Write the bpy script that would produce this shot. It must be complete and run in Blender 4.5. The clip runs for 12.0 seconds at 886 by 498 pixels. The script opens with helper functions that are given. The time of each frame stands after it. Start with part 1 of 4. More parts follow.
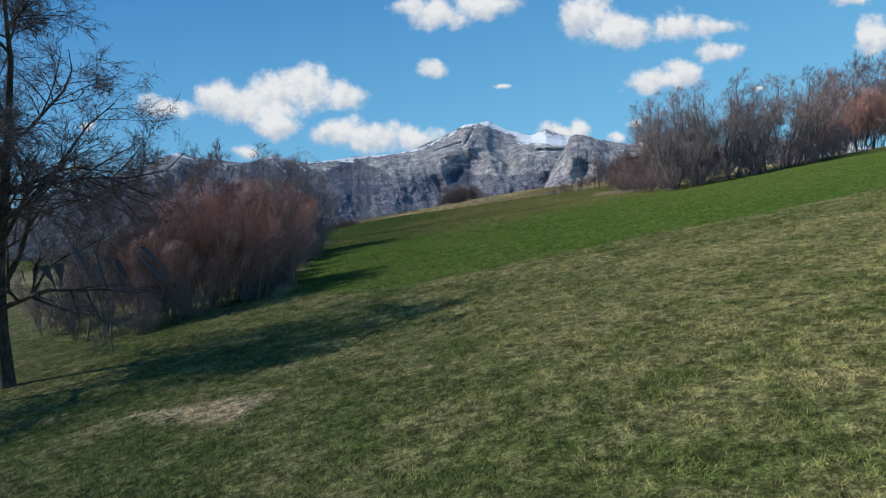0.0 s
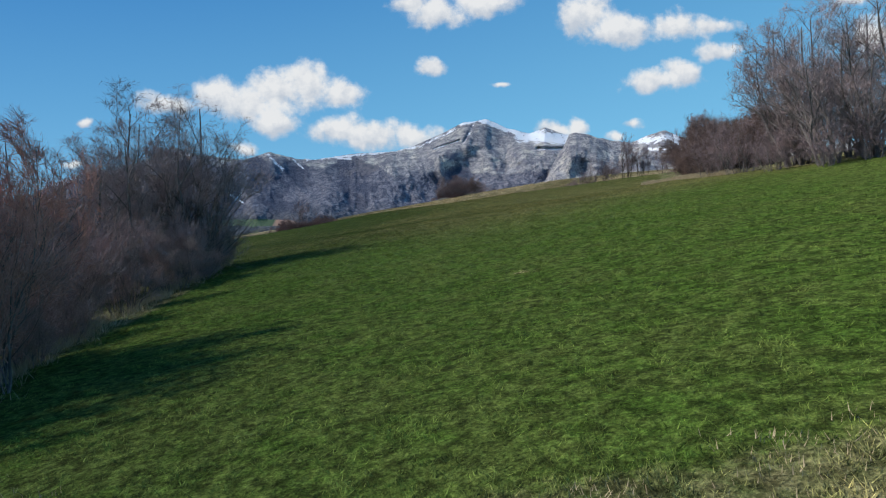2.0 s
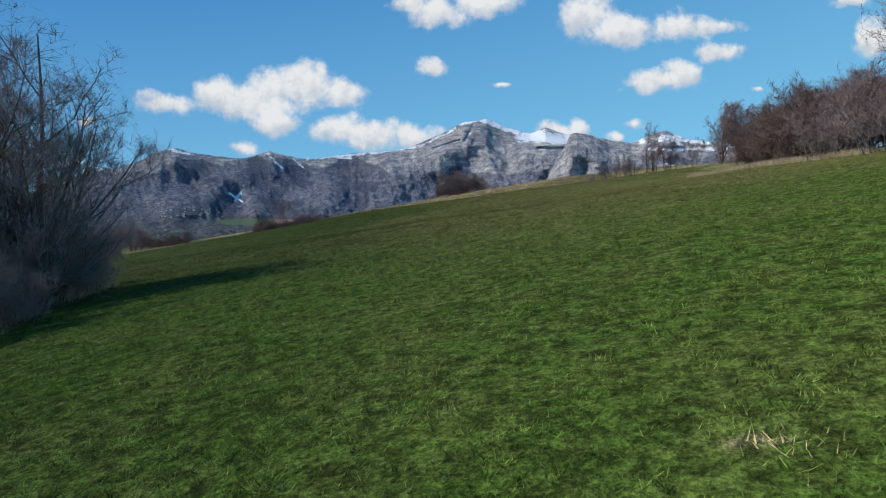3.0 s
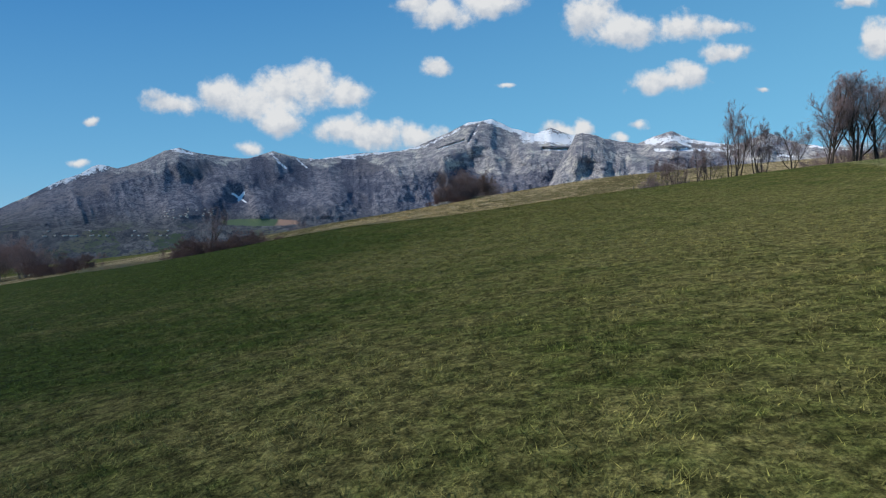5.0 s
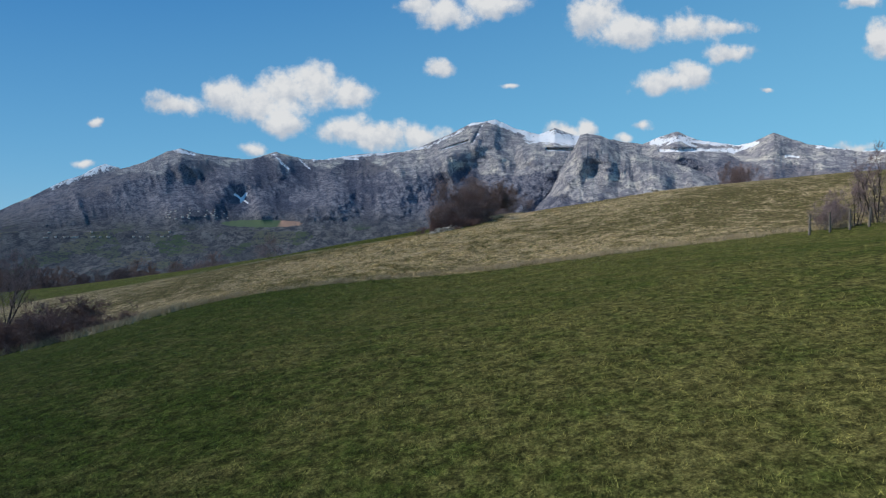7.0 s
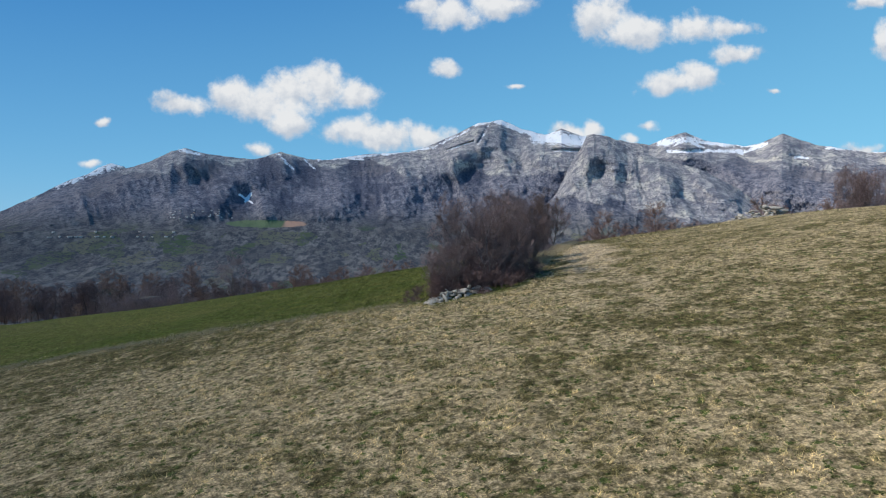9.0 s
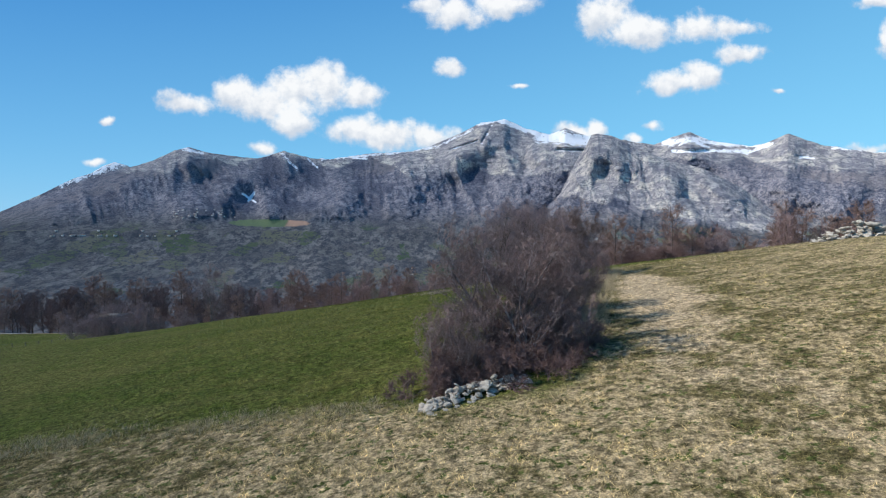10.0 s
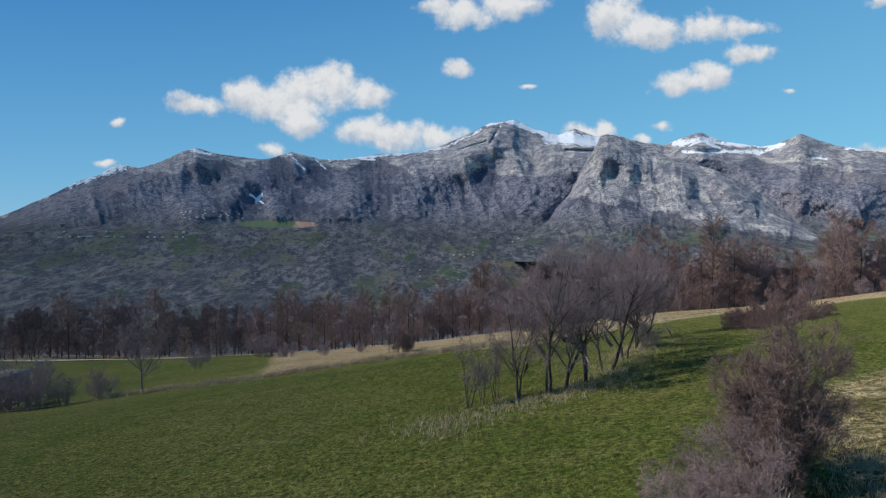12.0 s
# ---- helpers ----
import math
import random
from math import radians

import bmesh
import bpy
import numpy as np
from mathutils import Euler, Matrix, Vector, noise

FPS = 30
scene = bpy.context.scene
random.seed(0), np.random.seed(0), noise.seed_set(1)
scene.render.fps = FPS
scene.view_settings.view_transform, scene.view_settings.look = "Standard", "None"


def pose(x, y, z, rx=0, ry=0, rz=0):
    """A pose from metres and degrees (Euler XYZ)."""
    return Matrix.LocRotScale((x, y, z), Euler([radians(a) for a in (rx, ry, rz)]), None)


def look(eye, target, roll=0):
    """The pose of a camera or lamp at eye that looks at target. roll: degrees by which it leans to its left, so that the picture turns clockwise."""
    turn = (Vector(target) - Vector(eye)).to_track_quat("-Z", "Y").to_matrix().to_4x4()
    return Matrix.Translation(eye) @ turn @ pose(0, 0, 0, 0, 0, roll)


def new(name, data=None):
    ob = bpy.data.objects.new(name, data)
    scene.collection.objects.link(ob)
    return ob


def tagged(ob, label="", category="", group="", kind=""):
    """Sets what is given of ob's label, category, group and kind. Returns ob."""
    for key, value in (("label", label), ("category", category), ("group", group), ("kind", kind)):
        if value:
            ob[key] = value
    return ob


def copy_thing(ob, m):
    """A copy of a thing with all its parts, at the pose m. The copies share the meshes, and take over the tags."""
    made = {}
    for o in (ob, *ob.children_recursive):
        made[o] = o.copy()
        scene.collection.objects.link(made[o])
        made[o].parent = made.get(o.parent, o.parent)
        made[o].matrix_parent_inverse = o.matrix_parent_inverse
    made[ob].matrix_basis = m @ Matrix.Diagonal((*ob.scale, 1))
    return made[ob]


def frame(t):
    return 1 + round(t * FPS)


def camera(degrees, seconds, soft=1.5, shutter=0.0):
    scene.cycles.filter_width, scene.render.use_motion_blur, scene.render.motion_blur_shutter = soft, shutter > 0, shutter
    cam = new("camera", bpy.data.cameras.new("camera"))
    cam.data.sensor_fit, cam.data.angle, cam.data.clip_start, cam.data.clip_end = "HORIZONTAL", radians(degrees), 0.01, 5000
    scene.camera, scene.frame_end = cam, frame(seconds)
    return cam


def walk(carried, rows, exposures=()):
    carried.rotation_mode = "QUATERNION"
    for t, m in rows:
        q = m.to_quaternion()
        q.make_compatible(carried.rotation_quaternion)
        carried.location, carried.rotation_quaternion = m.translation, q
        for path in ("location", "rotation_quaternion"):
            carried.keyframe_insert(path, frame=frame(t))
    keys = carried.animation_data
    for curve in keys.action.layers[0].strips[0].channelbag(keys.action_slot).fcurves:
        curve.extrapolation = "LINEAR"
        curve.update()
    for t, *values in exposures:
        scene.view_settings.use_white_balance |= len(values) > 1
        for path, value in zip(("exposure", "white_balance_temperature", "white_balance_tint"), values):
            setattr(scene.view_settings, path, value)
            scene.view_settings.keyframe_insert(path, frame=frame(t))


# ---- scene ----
cam = camera(68.0, 12.0, soft=1.15)
# seconds, place in metres, yaw, pitch, roll in degrees
PATH = [
    (0.0, 0.0, 0.0, 0.0, -3.31, -1.94, 0.57), (0.5, 0.3, 4.62, 0.02, -3.45, -1.95, 0.51),
    (1.0, 0.68, 9.71, 0.03, -3.47, -1.99, 0.44), (1.5, 1.1, 15.28, 0.03, -3.49, -2.06, 0.38),
    (2.0, 1.57, 21.0, 0.07, -3.48, -2.1, 0.31), (2.5, 1.96, 26.89, 0.12, -3.5, -2.12, 0.21),
    (3.0, 2.35, 32.75, 0.17, -3.46, -2.11, 0.12), (3.5, 2.81, 38.68, 0.43, -3.38, -2.1, 0.06),
    (4.0, 3.32, 44.76, 0.86, -3.28, -2.09, 0.02), (4.5, 3.86, 51.07, 1.42, -3.18, -2.08, 0.0),
    (5.0, 4.4, 57.69, 2.06, -3.1, -2.07, -0.01), (5.5, 4.94, 64.7, 2.74, -3.05, -2.03, -0.02),
    (6.0, 5.42, 71.76, 3.46, -2.96, -2.02, -0.01), (6.5, 5.84, 78.94, 4.25, -2.87, -2.02, -0.01),
    (7.0, 6.23, 86.15, 5.05, -2.8, -2.01, -0.03), (7.5, 6.54, 92.87, 5.76, -2.7, -2.0, -0.05),
    (8.0, 6.8, 99.18, 6.41, -2.59, -1.99, -0.09), (8.5, 7.01, 105.19, 7.03, -2.47, -1.98, -0.14),
    (9.0, 7.19, 110.98, 7.64, -2.34, -1.98, -0.21), (9.5, 7.34, 116.66, 8.28, -2.22, -2.0, -0.28),
    (10.0, 7.53, 122.33, 8.94, -2.05, -2.03, -0.34), (10.5, 7.77, 127.95, 9.67, -1.88, -2.06, -0.36),
    (11.0, 8.0, 133.51, 10.47, -1.72, -2.02, -0.35), (11.5, 8.25, 139.03, 11.13, -1.53, -2.0, -0.35),
    (12.0, 8.54, 144.69, 11.76, -1.34, -1.97, -0.38)]
EXPOSURE = 0.25
walk(cam, [(t, pose(x, y, z, 90 + p, r, w)) for t, x, y, z, w, p, r in PATH], exposures=[(t, EXPOSURE + e) for t, e in ((0, 0.0), (3, 0.0), (5, -0.1), (7, -0.15), (9, 0.0), (9.5, 0.1), (10, 0.24), (10.5, 0.3), (11, 0.0), (12, -0.1))])


# ---- nodes ----
class Nodes:
    """Short hand for a node tree."""

    def __init__(self, tree):
        self.tree = tree
        tree.nodes.clear()

    def add(self, kind, out=0, props=(), **ins):
        node = self.tree.nodes.new(kind)
        for key, value in props:
            setattr(node, key, value)
        for key, value in ins.items():
            key = key.replace("_", " ")
            sock = node.inputs[int(key[1:])] if key[0] == "i" and key[1:].isdigit() else node.inputs[key]
            if isinstance(value, bpy.types.NodeSocket):
                self.tree.links.new(value, sock)
            else:
                sock.default_value = value
        return node.outputs[out]

    def math(self, op, a, b=0.0, c=0.0, clamp=False):
        return self.add("ShaderNodeMath", 0, (("operation", op), ("use_clamp", clamp)), i0=a, i1=b, i2=c)

    def vec(self, op, a, b=(0, 0, 0), out=0):
        return self.add("ShaderNodeVectorMath", out, (("operation", op),), i0=a, i1=b)

    def noise(self, scale, detail=4.0, rough=0.55, where=None, warp=0.0):
        more = {} if where is None else {"Vector": where}
        return self.add("ShaderNodeTexNoise", 0, (), Scale=scale, Detail=detail, Roughness=rough, Distortion=warp, **more)

    def ramp(self, value, lo, hi, to_lo=0.0, to_hi=1.0, smooth=True):
        return self.add("ShaderNodeMapRange", 0, (("interpolation_type", "SMOOTHSTEP" if smooth else "LINEAR"),),
                        i0=value, i1=lo, i2=hi, i3=to_lo, i4=to_hi)

    def mix(self, fac, a, b):
        rgb = [(*v, 1.0) if isinstance(v, tuple) and len(v) == 3 else v for v in (a, b)]
        return self.add("ShaderNodeMix", 2, (("data_type", "RGBA"),), i0=fac, i6=rgb[0], i7=rgb[1])

    def attr(self, name, out=2):
        return self.add("ShaderNodeAttribute", out, (("attribute_name", name),))


def material(name):
    m = bpy.data.materials.new(name)
    m.use_nodes = True
    return m, Nodes(m.node_tree)


def finish(n, color, rough=0.9, bump=None, depth=0.02, spec=0.2, strength=1.0):
    ins = {"Base_Color": color, "Roughness": rough, "Specular_IOR_Level": spec, "Diffuse_Roughness": 1.0}
    if bump is not None:
        ins["Normal"] = n.add("ShaderNodeBump", 0, (), Height=bump, Distance=depth, Strength=strength)
    shader = n.add("ShaderNodeBsdfPrincipled", 0, (), **ins)
    out = n.tree.nodes.new("ShaderNodeOutputMaterial")
    n.tree.links.new(shader, out.inputs["Surface"])


# ---- sky and sun ----
SUN_HEIGHT, SUN_TURN = 40.0, -93.0          # degrees; the turn is clockwise from +y
world = bpy.data.worlds.new("sky")
scene.world = world
world.use_nodes = True
w = Nodes(world.node_tree)
sky = w.add("ShaderNodeTexSky", 0, (("sky_type", "NISHITA"), ("sun_disc", False), ("sun_elevation", radians(SUN_HEIGHT)),
                                    ("sun_rotation", radians(SUN_TURN)), ("altitude", 1100.0), ("air_density", 1.0),
                                    ("dust_density", 0.0), ("ozone_density", 2.0)))
way = w.add("ShaderNodeTexCoord", 0)
part_x, part_y, part_z = (w.add("ShaderNodeSeparateXYZ", k, (), Vector=way) for k in range(3))
ahead = w.math("MAXIMUM", part_y, 0.05)
flat = w.add("ShaderNodeCombineXYZ", 0, (), X=w.math("DIVIDE", part_x, ahead), Y=w.math("DIVIDE", part_z, ahead))
billow = w.noise(22.0, 8.0, 0.58, flat)
billow_up = w.noise(22.0, 5.0, 0.58, w.vec("ADD", flat, (-0.008, 0.010, 0)))
frills = w.noise(85.0, 4.0, 0.6, flat)
wisp = w.add("ShaderNodeTexNoise", 1, (), Vector=flat, Scale=16.0, Detail=4.0)
bent = w.vec("ADD", flat, w.vec("MULTIPLY", w.vec("SUBTRACT", wisp, (0.5, 0.5, 0.5)), (0.035, 0.03, 0)))
field, low = None, None


def cloud(*puffs, thin=0.0):
    """One cloud out of puffs: right, up, half width, half height, as slopes from straight ahead; thin: how much of it is a mere veil."""
    global field, low
    for cx, cz, rx, rz in puffs:
        far = w.vec("LENGTH", w.vec("MULTIPLY", w.vec("SUBTRACT", bent, (cx, cz, 0)), (1 / rx, 1 / rz, 0)), out=1)
        far = w.math("ADD", far, thin) if thin else far
        field = far if field is None else w.add("ShaderNodeMath", 0, (("operation", "SMOOTH_MIN"),), i0=field, i1=far, i2=0.35)
        under = w.vec("LENGTH", w.vec("MULTIPLY", w.vec("SUBTRACT", bent, (cx, cz + rz * 0.55, 0)), (1 / rx, 1 / rz, 0)), out=1)
        low = under if low is None else w.math("MINIMUM", low, under)


cloud((-0.27, 0.197, 0.041, 0.032), (-0.232, 0.181, 0.054, 0.036), (-0.182, 0.198, 0.063, 0.041), (-0.14, 0.212, 0.054, 0.038),
      (-0.089, 0.2, 0.045, 0.025), (-0.19, 0.156, 0.041, 0.023))
cloud((-0.097, 0.144, 0.054, 0.025), (-0.046, 0.136, 0.063, 0.025), (0.014, 0.133, 0.054, 0.023))
cloud((-0.346, 0.182, 0.043, 0.02))
cloud((-0.237, 0.114, 0.025, 0.014))
cloud((-0.465, 0.153, 0.014, 0.008), thin=0.12)
cloud((-0.485, 0.09, 0.022, 0.008), thin=0.12)
cloud((0.043, 0.235, 0.033, 0.018), thin=0.12)
cloud((0.055, 0.319, 0.054, 0.027), (0.115, 0.335, 0.063, 0.023), (0.013, 0.331, 0.036, 0.014))
cloud((0.287, 0.319, 0.054, 0.041), (0.339, 0.298, 0.072, 0.032), (0.409, 0.303, 0.063, 0.025), (0.478, 0.311, 0.045, 0.014))
cloud((0.492, 0.266, 0.045, 0.018))
cloud((0.384, 0.218, 0.059, 0.022), (0.432, 0.229, 0.041, 0.022))
cloud((0.146, 0.215, 0.022, 0.007), thin=0.42)
cloud((0.355, 0.156, 0.02, 0.01), (0.329, 0.14, 0.022, 0.012), thin=0.15)
cloud((0.264, 0.152, 0.023, 0.018), (0.238, 0.144, 0.036, 0.018))
cloud((0.557, 0.211, 0.013, 0.005), thin=0.12)
cloud((0.699, 0.122, 0.036, 0.013))
cloud((0.733, 0.291, 0.036, 0.036), (0.696, 0.346, 0.036, 0.011))
ragged = w.math("ADD", w.math("MULTIPLY", w.math("SUBTRACT", billow, 0.5), 1.9), w.math("MULTIPLY", w.math("SUBTRACT", frills, 0.5), 0.42))
body = w.math("ADD", w.math("SUBTRACT", 1.0, field), ragged)
cover = w.math("MULTIPLY", w.ramp(body, -0.08, 0.60), w.ramp(part_y, 0.1, 0.3))
shade = w.math("ADD", w.ramp(low, 0.3, 1.3), w.math("MULTIPLY", w.math("SUBTRACT", billow_up, billow), 3.4))
white = w.mix(w.math("MAXIMUM", w.math("MINIMUM", shade, 1.0), 0.0), (6.7, 6.85, 7.0), (4.5, 5.0, 5.7))
depth_up = w.math("SUBTRACT", part_z, w.math("MULTIPLY", part_x, 0.2))
haze = w.mix(w.ramp(depth_up, -0.02, 0.44, smooth=False), (1.72, 4.75, 7.1), (0.30, 1.75, 4.55))
azure = w.mix(0.88, w.add("ShaderNodeHueSaturation", 0, (), Hue=0.49, Saturation=1.2, Value=1.0, Color=sky), haze)
backdrop = w.add("ShaderNodeBackground", 0, (), Color=w.mix(cover, azure, white), Strength=0.1)
w.tree.links.new(backdrop, w.tree.nodes.new("ShaderNodeOutputWorld").inputs["Surface"])

sun = new("sun", bpy.data.lights.new("sun", "SUN"))
sun.data.energy, sun.data.angle, sun.data.color = 4.6, radians(0.55), (1.0, 0.95, 0.87)
a, e = radians(SUN_TURN), radians(SUN_HEIGHT)
sun.matrix_world = look((0, 0, 0), (-math.sin(a) * math.cos(e), -math.cos(a) * math.cos(e), -math.sin(e)))


# ---- the lie of the land ----
KNOT_Y = np.array([-20, 0, 30, 60, 82, 100, 118, 140, 160, 175, 215, 280, 420, 700.0])
KNOT_Z = np.array([-2.25, -1.87, -1.17, 0.38, 0.97, 2.37, 2.26, 3.98, 3.96, 3.09, -2.1, -12.4, -42, -150])
KNOT_S = np.array([0.231, 0.216, 0.192, 0.167, 0.147, 0.146, 0.134, 0.178, 0.172, 0.152, 0.159, 0.113, 0.05, 0.0])
KNOT_R = np.array([0.014, 0.024, 0.033, 0.018, -0.014, -0.031, -0.042, -0.036, -0.039, -0.035, 0.003, 0.01, 0.0, 0.0])
KNOT_L = np.array([0.016, 0.032, 0.051, 0.04, -0.04, -0.10, -0.061, -0.004, 0.033, 0.026, 0.046, 0.057, 0.02, 0.0])


def bend(y, v):
    """Smooth curve through the knots."""
    y = np.clip(np.asarray(y, float), KNOT_Y[0], KNOT_Y[-1])
    m = np.gradient(v, KNOT_Y)
    k = np.clip(np.searchsorted(KNOT_Y, y, side="right") - 1, 0, len(KNOT_Y) - 2)
    h = KNOT_Y[k + 1] - KNOT_Y[k]
    s = (y - KNOT_Y[k]) / h
    return ((1 + 2 * s) * (1 - s) ** 2 * v[k] + s * (1 - s) ** 2 * h * m[k] + s * s * (3 - 2 * s) * v[k + 1] + s * s * (s - 1) * h * m[k + 1])


def land(x, y):
    x, y = np.asarray(x, float), np.asarray(y, float)
    u = 120 * np.tanh((x - 5) / 120)
    z = bend(y, KNOT_Z) + bend(y, KNOT_S) * u + bend(y, KNOT_R) * np.maximum(u, 0) ** 2 / 100 + bend(y, KNOT_L) * np.minimum(u, 0) ** 2 / 100
    z = z + 0.45 * np.exp(-((x + 1.5) / 6) ** 2 - ((y - 115) / 9) ** 2) - 0.5 * np.exp(-((x + 13) / 6) ** 2 - ((y - 117) / 7) ** 2)
    rx, ry = np.clip((x - 28) / 34, 0, 1), np.clip((y - 118) / 30, 0, 1)
    z = z - 1.5 * rx * rx * (3 - 2 * rx) * ry * ry * (3 - 2 * ry)
    z = z + 0.07 * np.sin(x * 0.31 + y * 0.11) * np.sin(y * 0.23 - x * 0.07)
    return z - np.clip(y - 700, 0, 1e9) * 0.12 - np.clip(-x - 130, 0, 1e9) * 0.12


def height(x, y):
    return float(land(x, y))


def side_left(y):
    return np.interp(y, [20, 34, 46, 56, 64, 100, 118], [-4.5, -6.2, -6.3, -7.4, -18, -32, -42])


def side_right(y):
    return np.interp(y, [48, 51, 67, 83, 92, 105, 117, 119], [40, 20.5, 21.5, 26, 30, 34, 42, 60])


def crop(x, y):
    """Metres inside the nearer sown field (below 0: outside)."""
    x, y = np.asarray(x, float), np.asarray(y, float)
    start = 25.2 + np.clip(-x - 0.4, 0, 20) * 0.9 - 0.04 * np.clip(x - 5, 0, 60) + 0.2 * np.sin(x * 0.8)
    right = np.maximum(side_right(y) - x, 50 + np.clip(x - 26, 0, 99) * 0.45 - y)
    return np.minimum(np.minimum(y - start, 118 + 0.5 * np.sin(x * 0.5) - y), np.minimum(x - side_left(y), right))


def lea(x, y):
    """Metres inside the green field beyond the hedge."""
    x, y = np.asarray(x, float), np.asarray(y, float)
    start = np.interp(x, [-60, 0, 6.5, 8, 11, 12.4, 13.4, 17, 19, 22, 26, 34, 60], [146, 141, 139.5, 138, 138.2, 140, 150, 157, 162, 166.5, 168.5, 172, 180])
    near = np.minimum(y - start, np.interp(x, [-60, -20, 4, 10, 16, 22, 28, 36, 45, 70, 90], [206, 207.5, 207.5, 203, 196, 198.5, 201, 203, 206, 220, 230]) - y)
    below = np.minimum(np.minimum(y - 209, 297 - y), (np.interp(y, [208, 248, 296], [-8, -16, -27]) - x) * 0.8)
    return np.maximum(near, below)


def trod(x, y):
    """How far the turf is worn off: the track beside the hedge and the bare patch of the first meadow."""
    x, y = np.asarray(x, float), np.asarray(y, float)
    track = np.exp(-((x - np.interp(y, [128, 134, 140, 146, 153, 162], [15.5, 14.6, 15.2, 16.4, 18.0, 20.2])) / np.interp(y, [130, 146, 160], [3.2, 2.3, 1.2])) ** 2)
    track = track * np.interp(y, [122, 128, 134, 143, 146, 154, 166], [0.0, 0.5, 0.5, 0.72, 1.0, 0.95, 0.0])
    spot = np.exp(-((x + 3.3) / 1.4) ** 2 - ((y - 12.3) / 1.3) ** 2) + 0.7 * np.exp(-((x + 5.5) / 1.2) ** 2 - ((y - 13) / 1.0) ** 2)
    spot = spot + 0.6 * np.exp(-((x - 3.7) / 0.4) ** 2 - ((y - 36.9) / 0.5) ** 2) + 0.7 * np.exp(-((x - 4.5) / 0.5) ** 2 - ((y - 36.1) / 0.5) ** 2)
    return np.clip(track + 0.8 * spot, 0, 1)


# ---- materials ----
def ground_tint(n, where, fine):
    """Colour of the turf by the kind of field; fine: a noise that darkens the turf where it is low."""
    ragged = n.math("MULTIPLY", n.math("SUBTRACT", n.noise(1.3, 5.0, 0.75, where), 0.5), 1.5)
    crop_in = n.ramp(n.math("ADD", n.attr("crop"), ragged), -0.25, 0.25)
    lea_in = n.ramp(n.math("ADD", n.attr("lea"), n.math("MULTIPLY", ragged, 1.8)), -0.9, 0.9)
    big, mid, small = n.noise(0.06, 3.0, 0.5, where), n.noise(0.7, 5.0, 0.7, where), n.noise(3.1, 4.0, 0.7, where)
    far_y = n.add("ShaderNodeSeparateXYZ", 1, (), Vector=where)
    blend = n.math("ADD", n.math("MULTIPLY", mid, 0.6), n.math("MULTIPLY", small, 0.4))
    patch = n.ramp(n.math("ADD", blend, n.math("MULTIPLY", n.math("SUBTRACT", big, 0.5), 0.45)), 0.36, 0.64)
    pasture = n.mix(patch, (0.095, 0.120, 0.038), (0.27, 0.245, 0.12))
    worn = n.math("MULTIPLY", n.ramp(far_y, 45.0, 72.0), 0.55)
    sown = n.mix(n.math("MULTIPLY", patch, n.math("ADD", 0.28, worn)), (0.074, 0.136, 0.021), (0.20, 0.185, 0.07))
    across = n.add("ShaderNodeSeparateXYZ", 0, (), Vector=where)
    thin = n.math("ADD", n.ramp(across, -6.0, 10.0), n.math("MULTIPLY", n.math("SUBTRACT", big, 0.5), 2.5))
    pale = n.mix(n.ramp(n.math("ADD", n.math("MULTIPLY", thin, 0.3), blend), 0.45, 0.85), (0.043, 0.064, 0.012), (0.165, 0.150, 0.057))
    sown = n.mix(n.math("MULTIPLY", n.ramp(far_y, 44.0, 60.0), 0.85), sown, pale)
    deep = n.mix(n.ramp(n.math("ADD", n.math("MULTIPLY", thin, 0.15), blend), 0.48, 0.8), (0.050, 0.076, 0.013), (0.138, 0.130, 0.042))
    sown = n.mix(n.math("MULTIPLY", n.ramp(far_y, 80.0, 94.0), 0.8), sown, deep)
    swath = n.noise(1.0, 5.0, 0.75, n.vec("MULTIPLY", where, (1.7, 2.6, 1.0)))
    straw = n.mix(n.ramp(n.math("ADD", n.math("MULTIPLY", patch, 0.3), n.math("MULTIPLY", swath, 0.7)), 0.34, 0.61), (0.135, 0.112, 0.050), (0.44, 0.345, 0.205))
    straw = n.mix(n.ramp(n.noise(4.3, 3.0, 0.7, where), 0.55, 0.64), straw, (0.09, 0.112, 0.034))
    tan = n.ramp(n.math("ADD", far_y, n.math("MULTIPLY", ragged, 2.0)), 112.0, 113.0)
    stubble = n.mix(n.ramp(n.math("ADD", n.math("MULTIPLY", big, 0.4), n.math("MULTIPLY", mid, 0.6)), 0.40, 0.62), (0.33, 0.232, 0.125), (0.43, 0.325, 0.19))
    straw = n.mix(n.math("MULTIPLY", n.ramp(n.math("ADD", far_y, n.math("MULTIPLY", ragged, 2.0)), 206.0, 211.0), 0.85), straw, stubble)
    rest = n.mix(tan, pasture, straw)
    lush = n.mix(n.math("MULTIPLY", patch, 0.5), (0.084, 0.110, 0.022), (0.215, 0.185, 0.065))
    lush = n.mix(n.ramp(n.noise(0.16, 3.0, 0.6, n.vec("MULTIPLY", where, (0.7, 1.4, 1.0))), 0.5, 0.75, 0.0, 0.6), lush, (0.155, 0.145, 0.055))
    tint = n.mix(lea_in, n.mix(crop_in, rest, sown), lush)
    bare = n.ramp(n.math("ADD", n.attr("trod"), n.math("ADD", n.math("MULTIPLY", n.math("SUBTRACT", mid, 0.5), 1.2), n.math("MULTIPLY", ragged, 0.35))), 0.42, 0.8)
    tint = n.mix(bare, tint, (0.52, 0.41, 0.27))
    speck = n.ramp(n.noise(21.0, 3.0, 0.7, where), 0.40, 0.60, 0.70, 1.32)
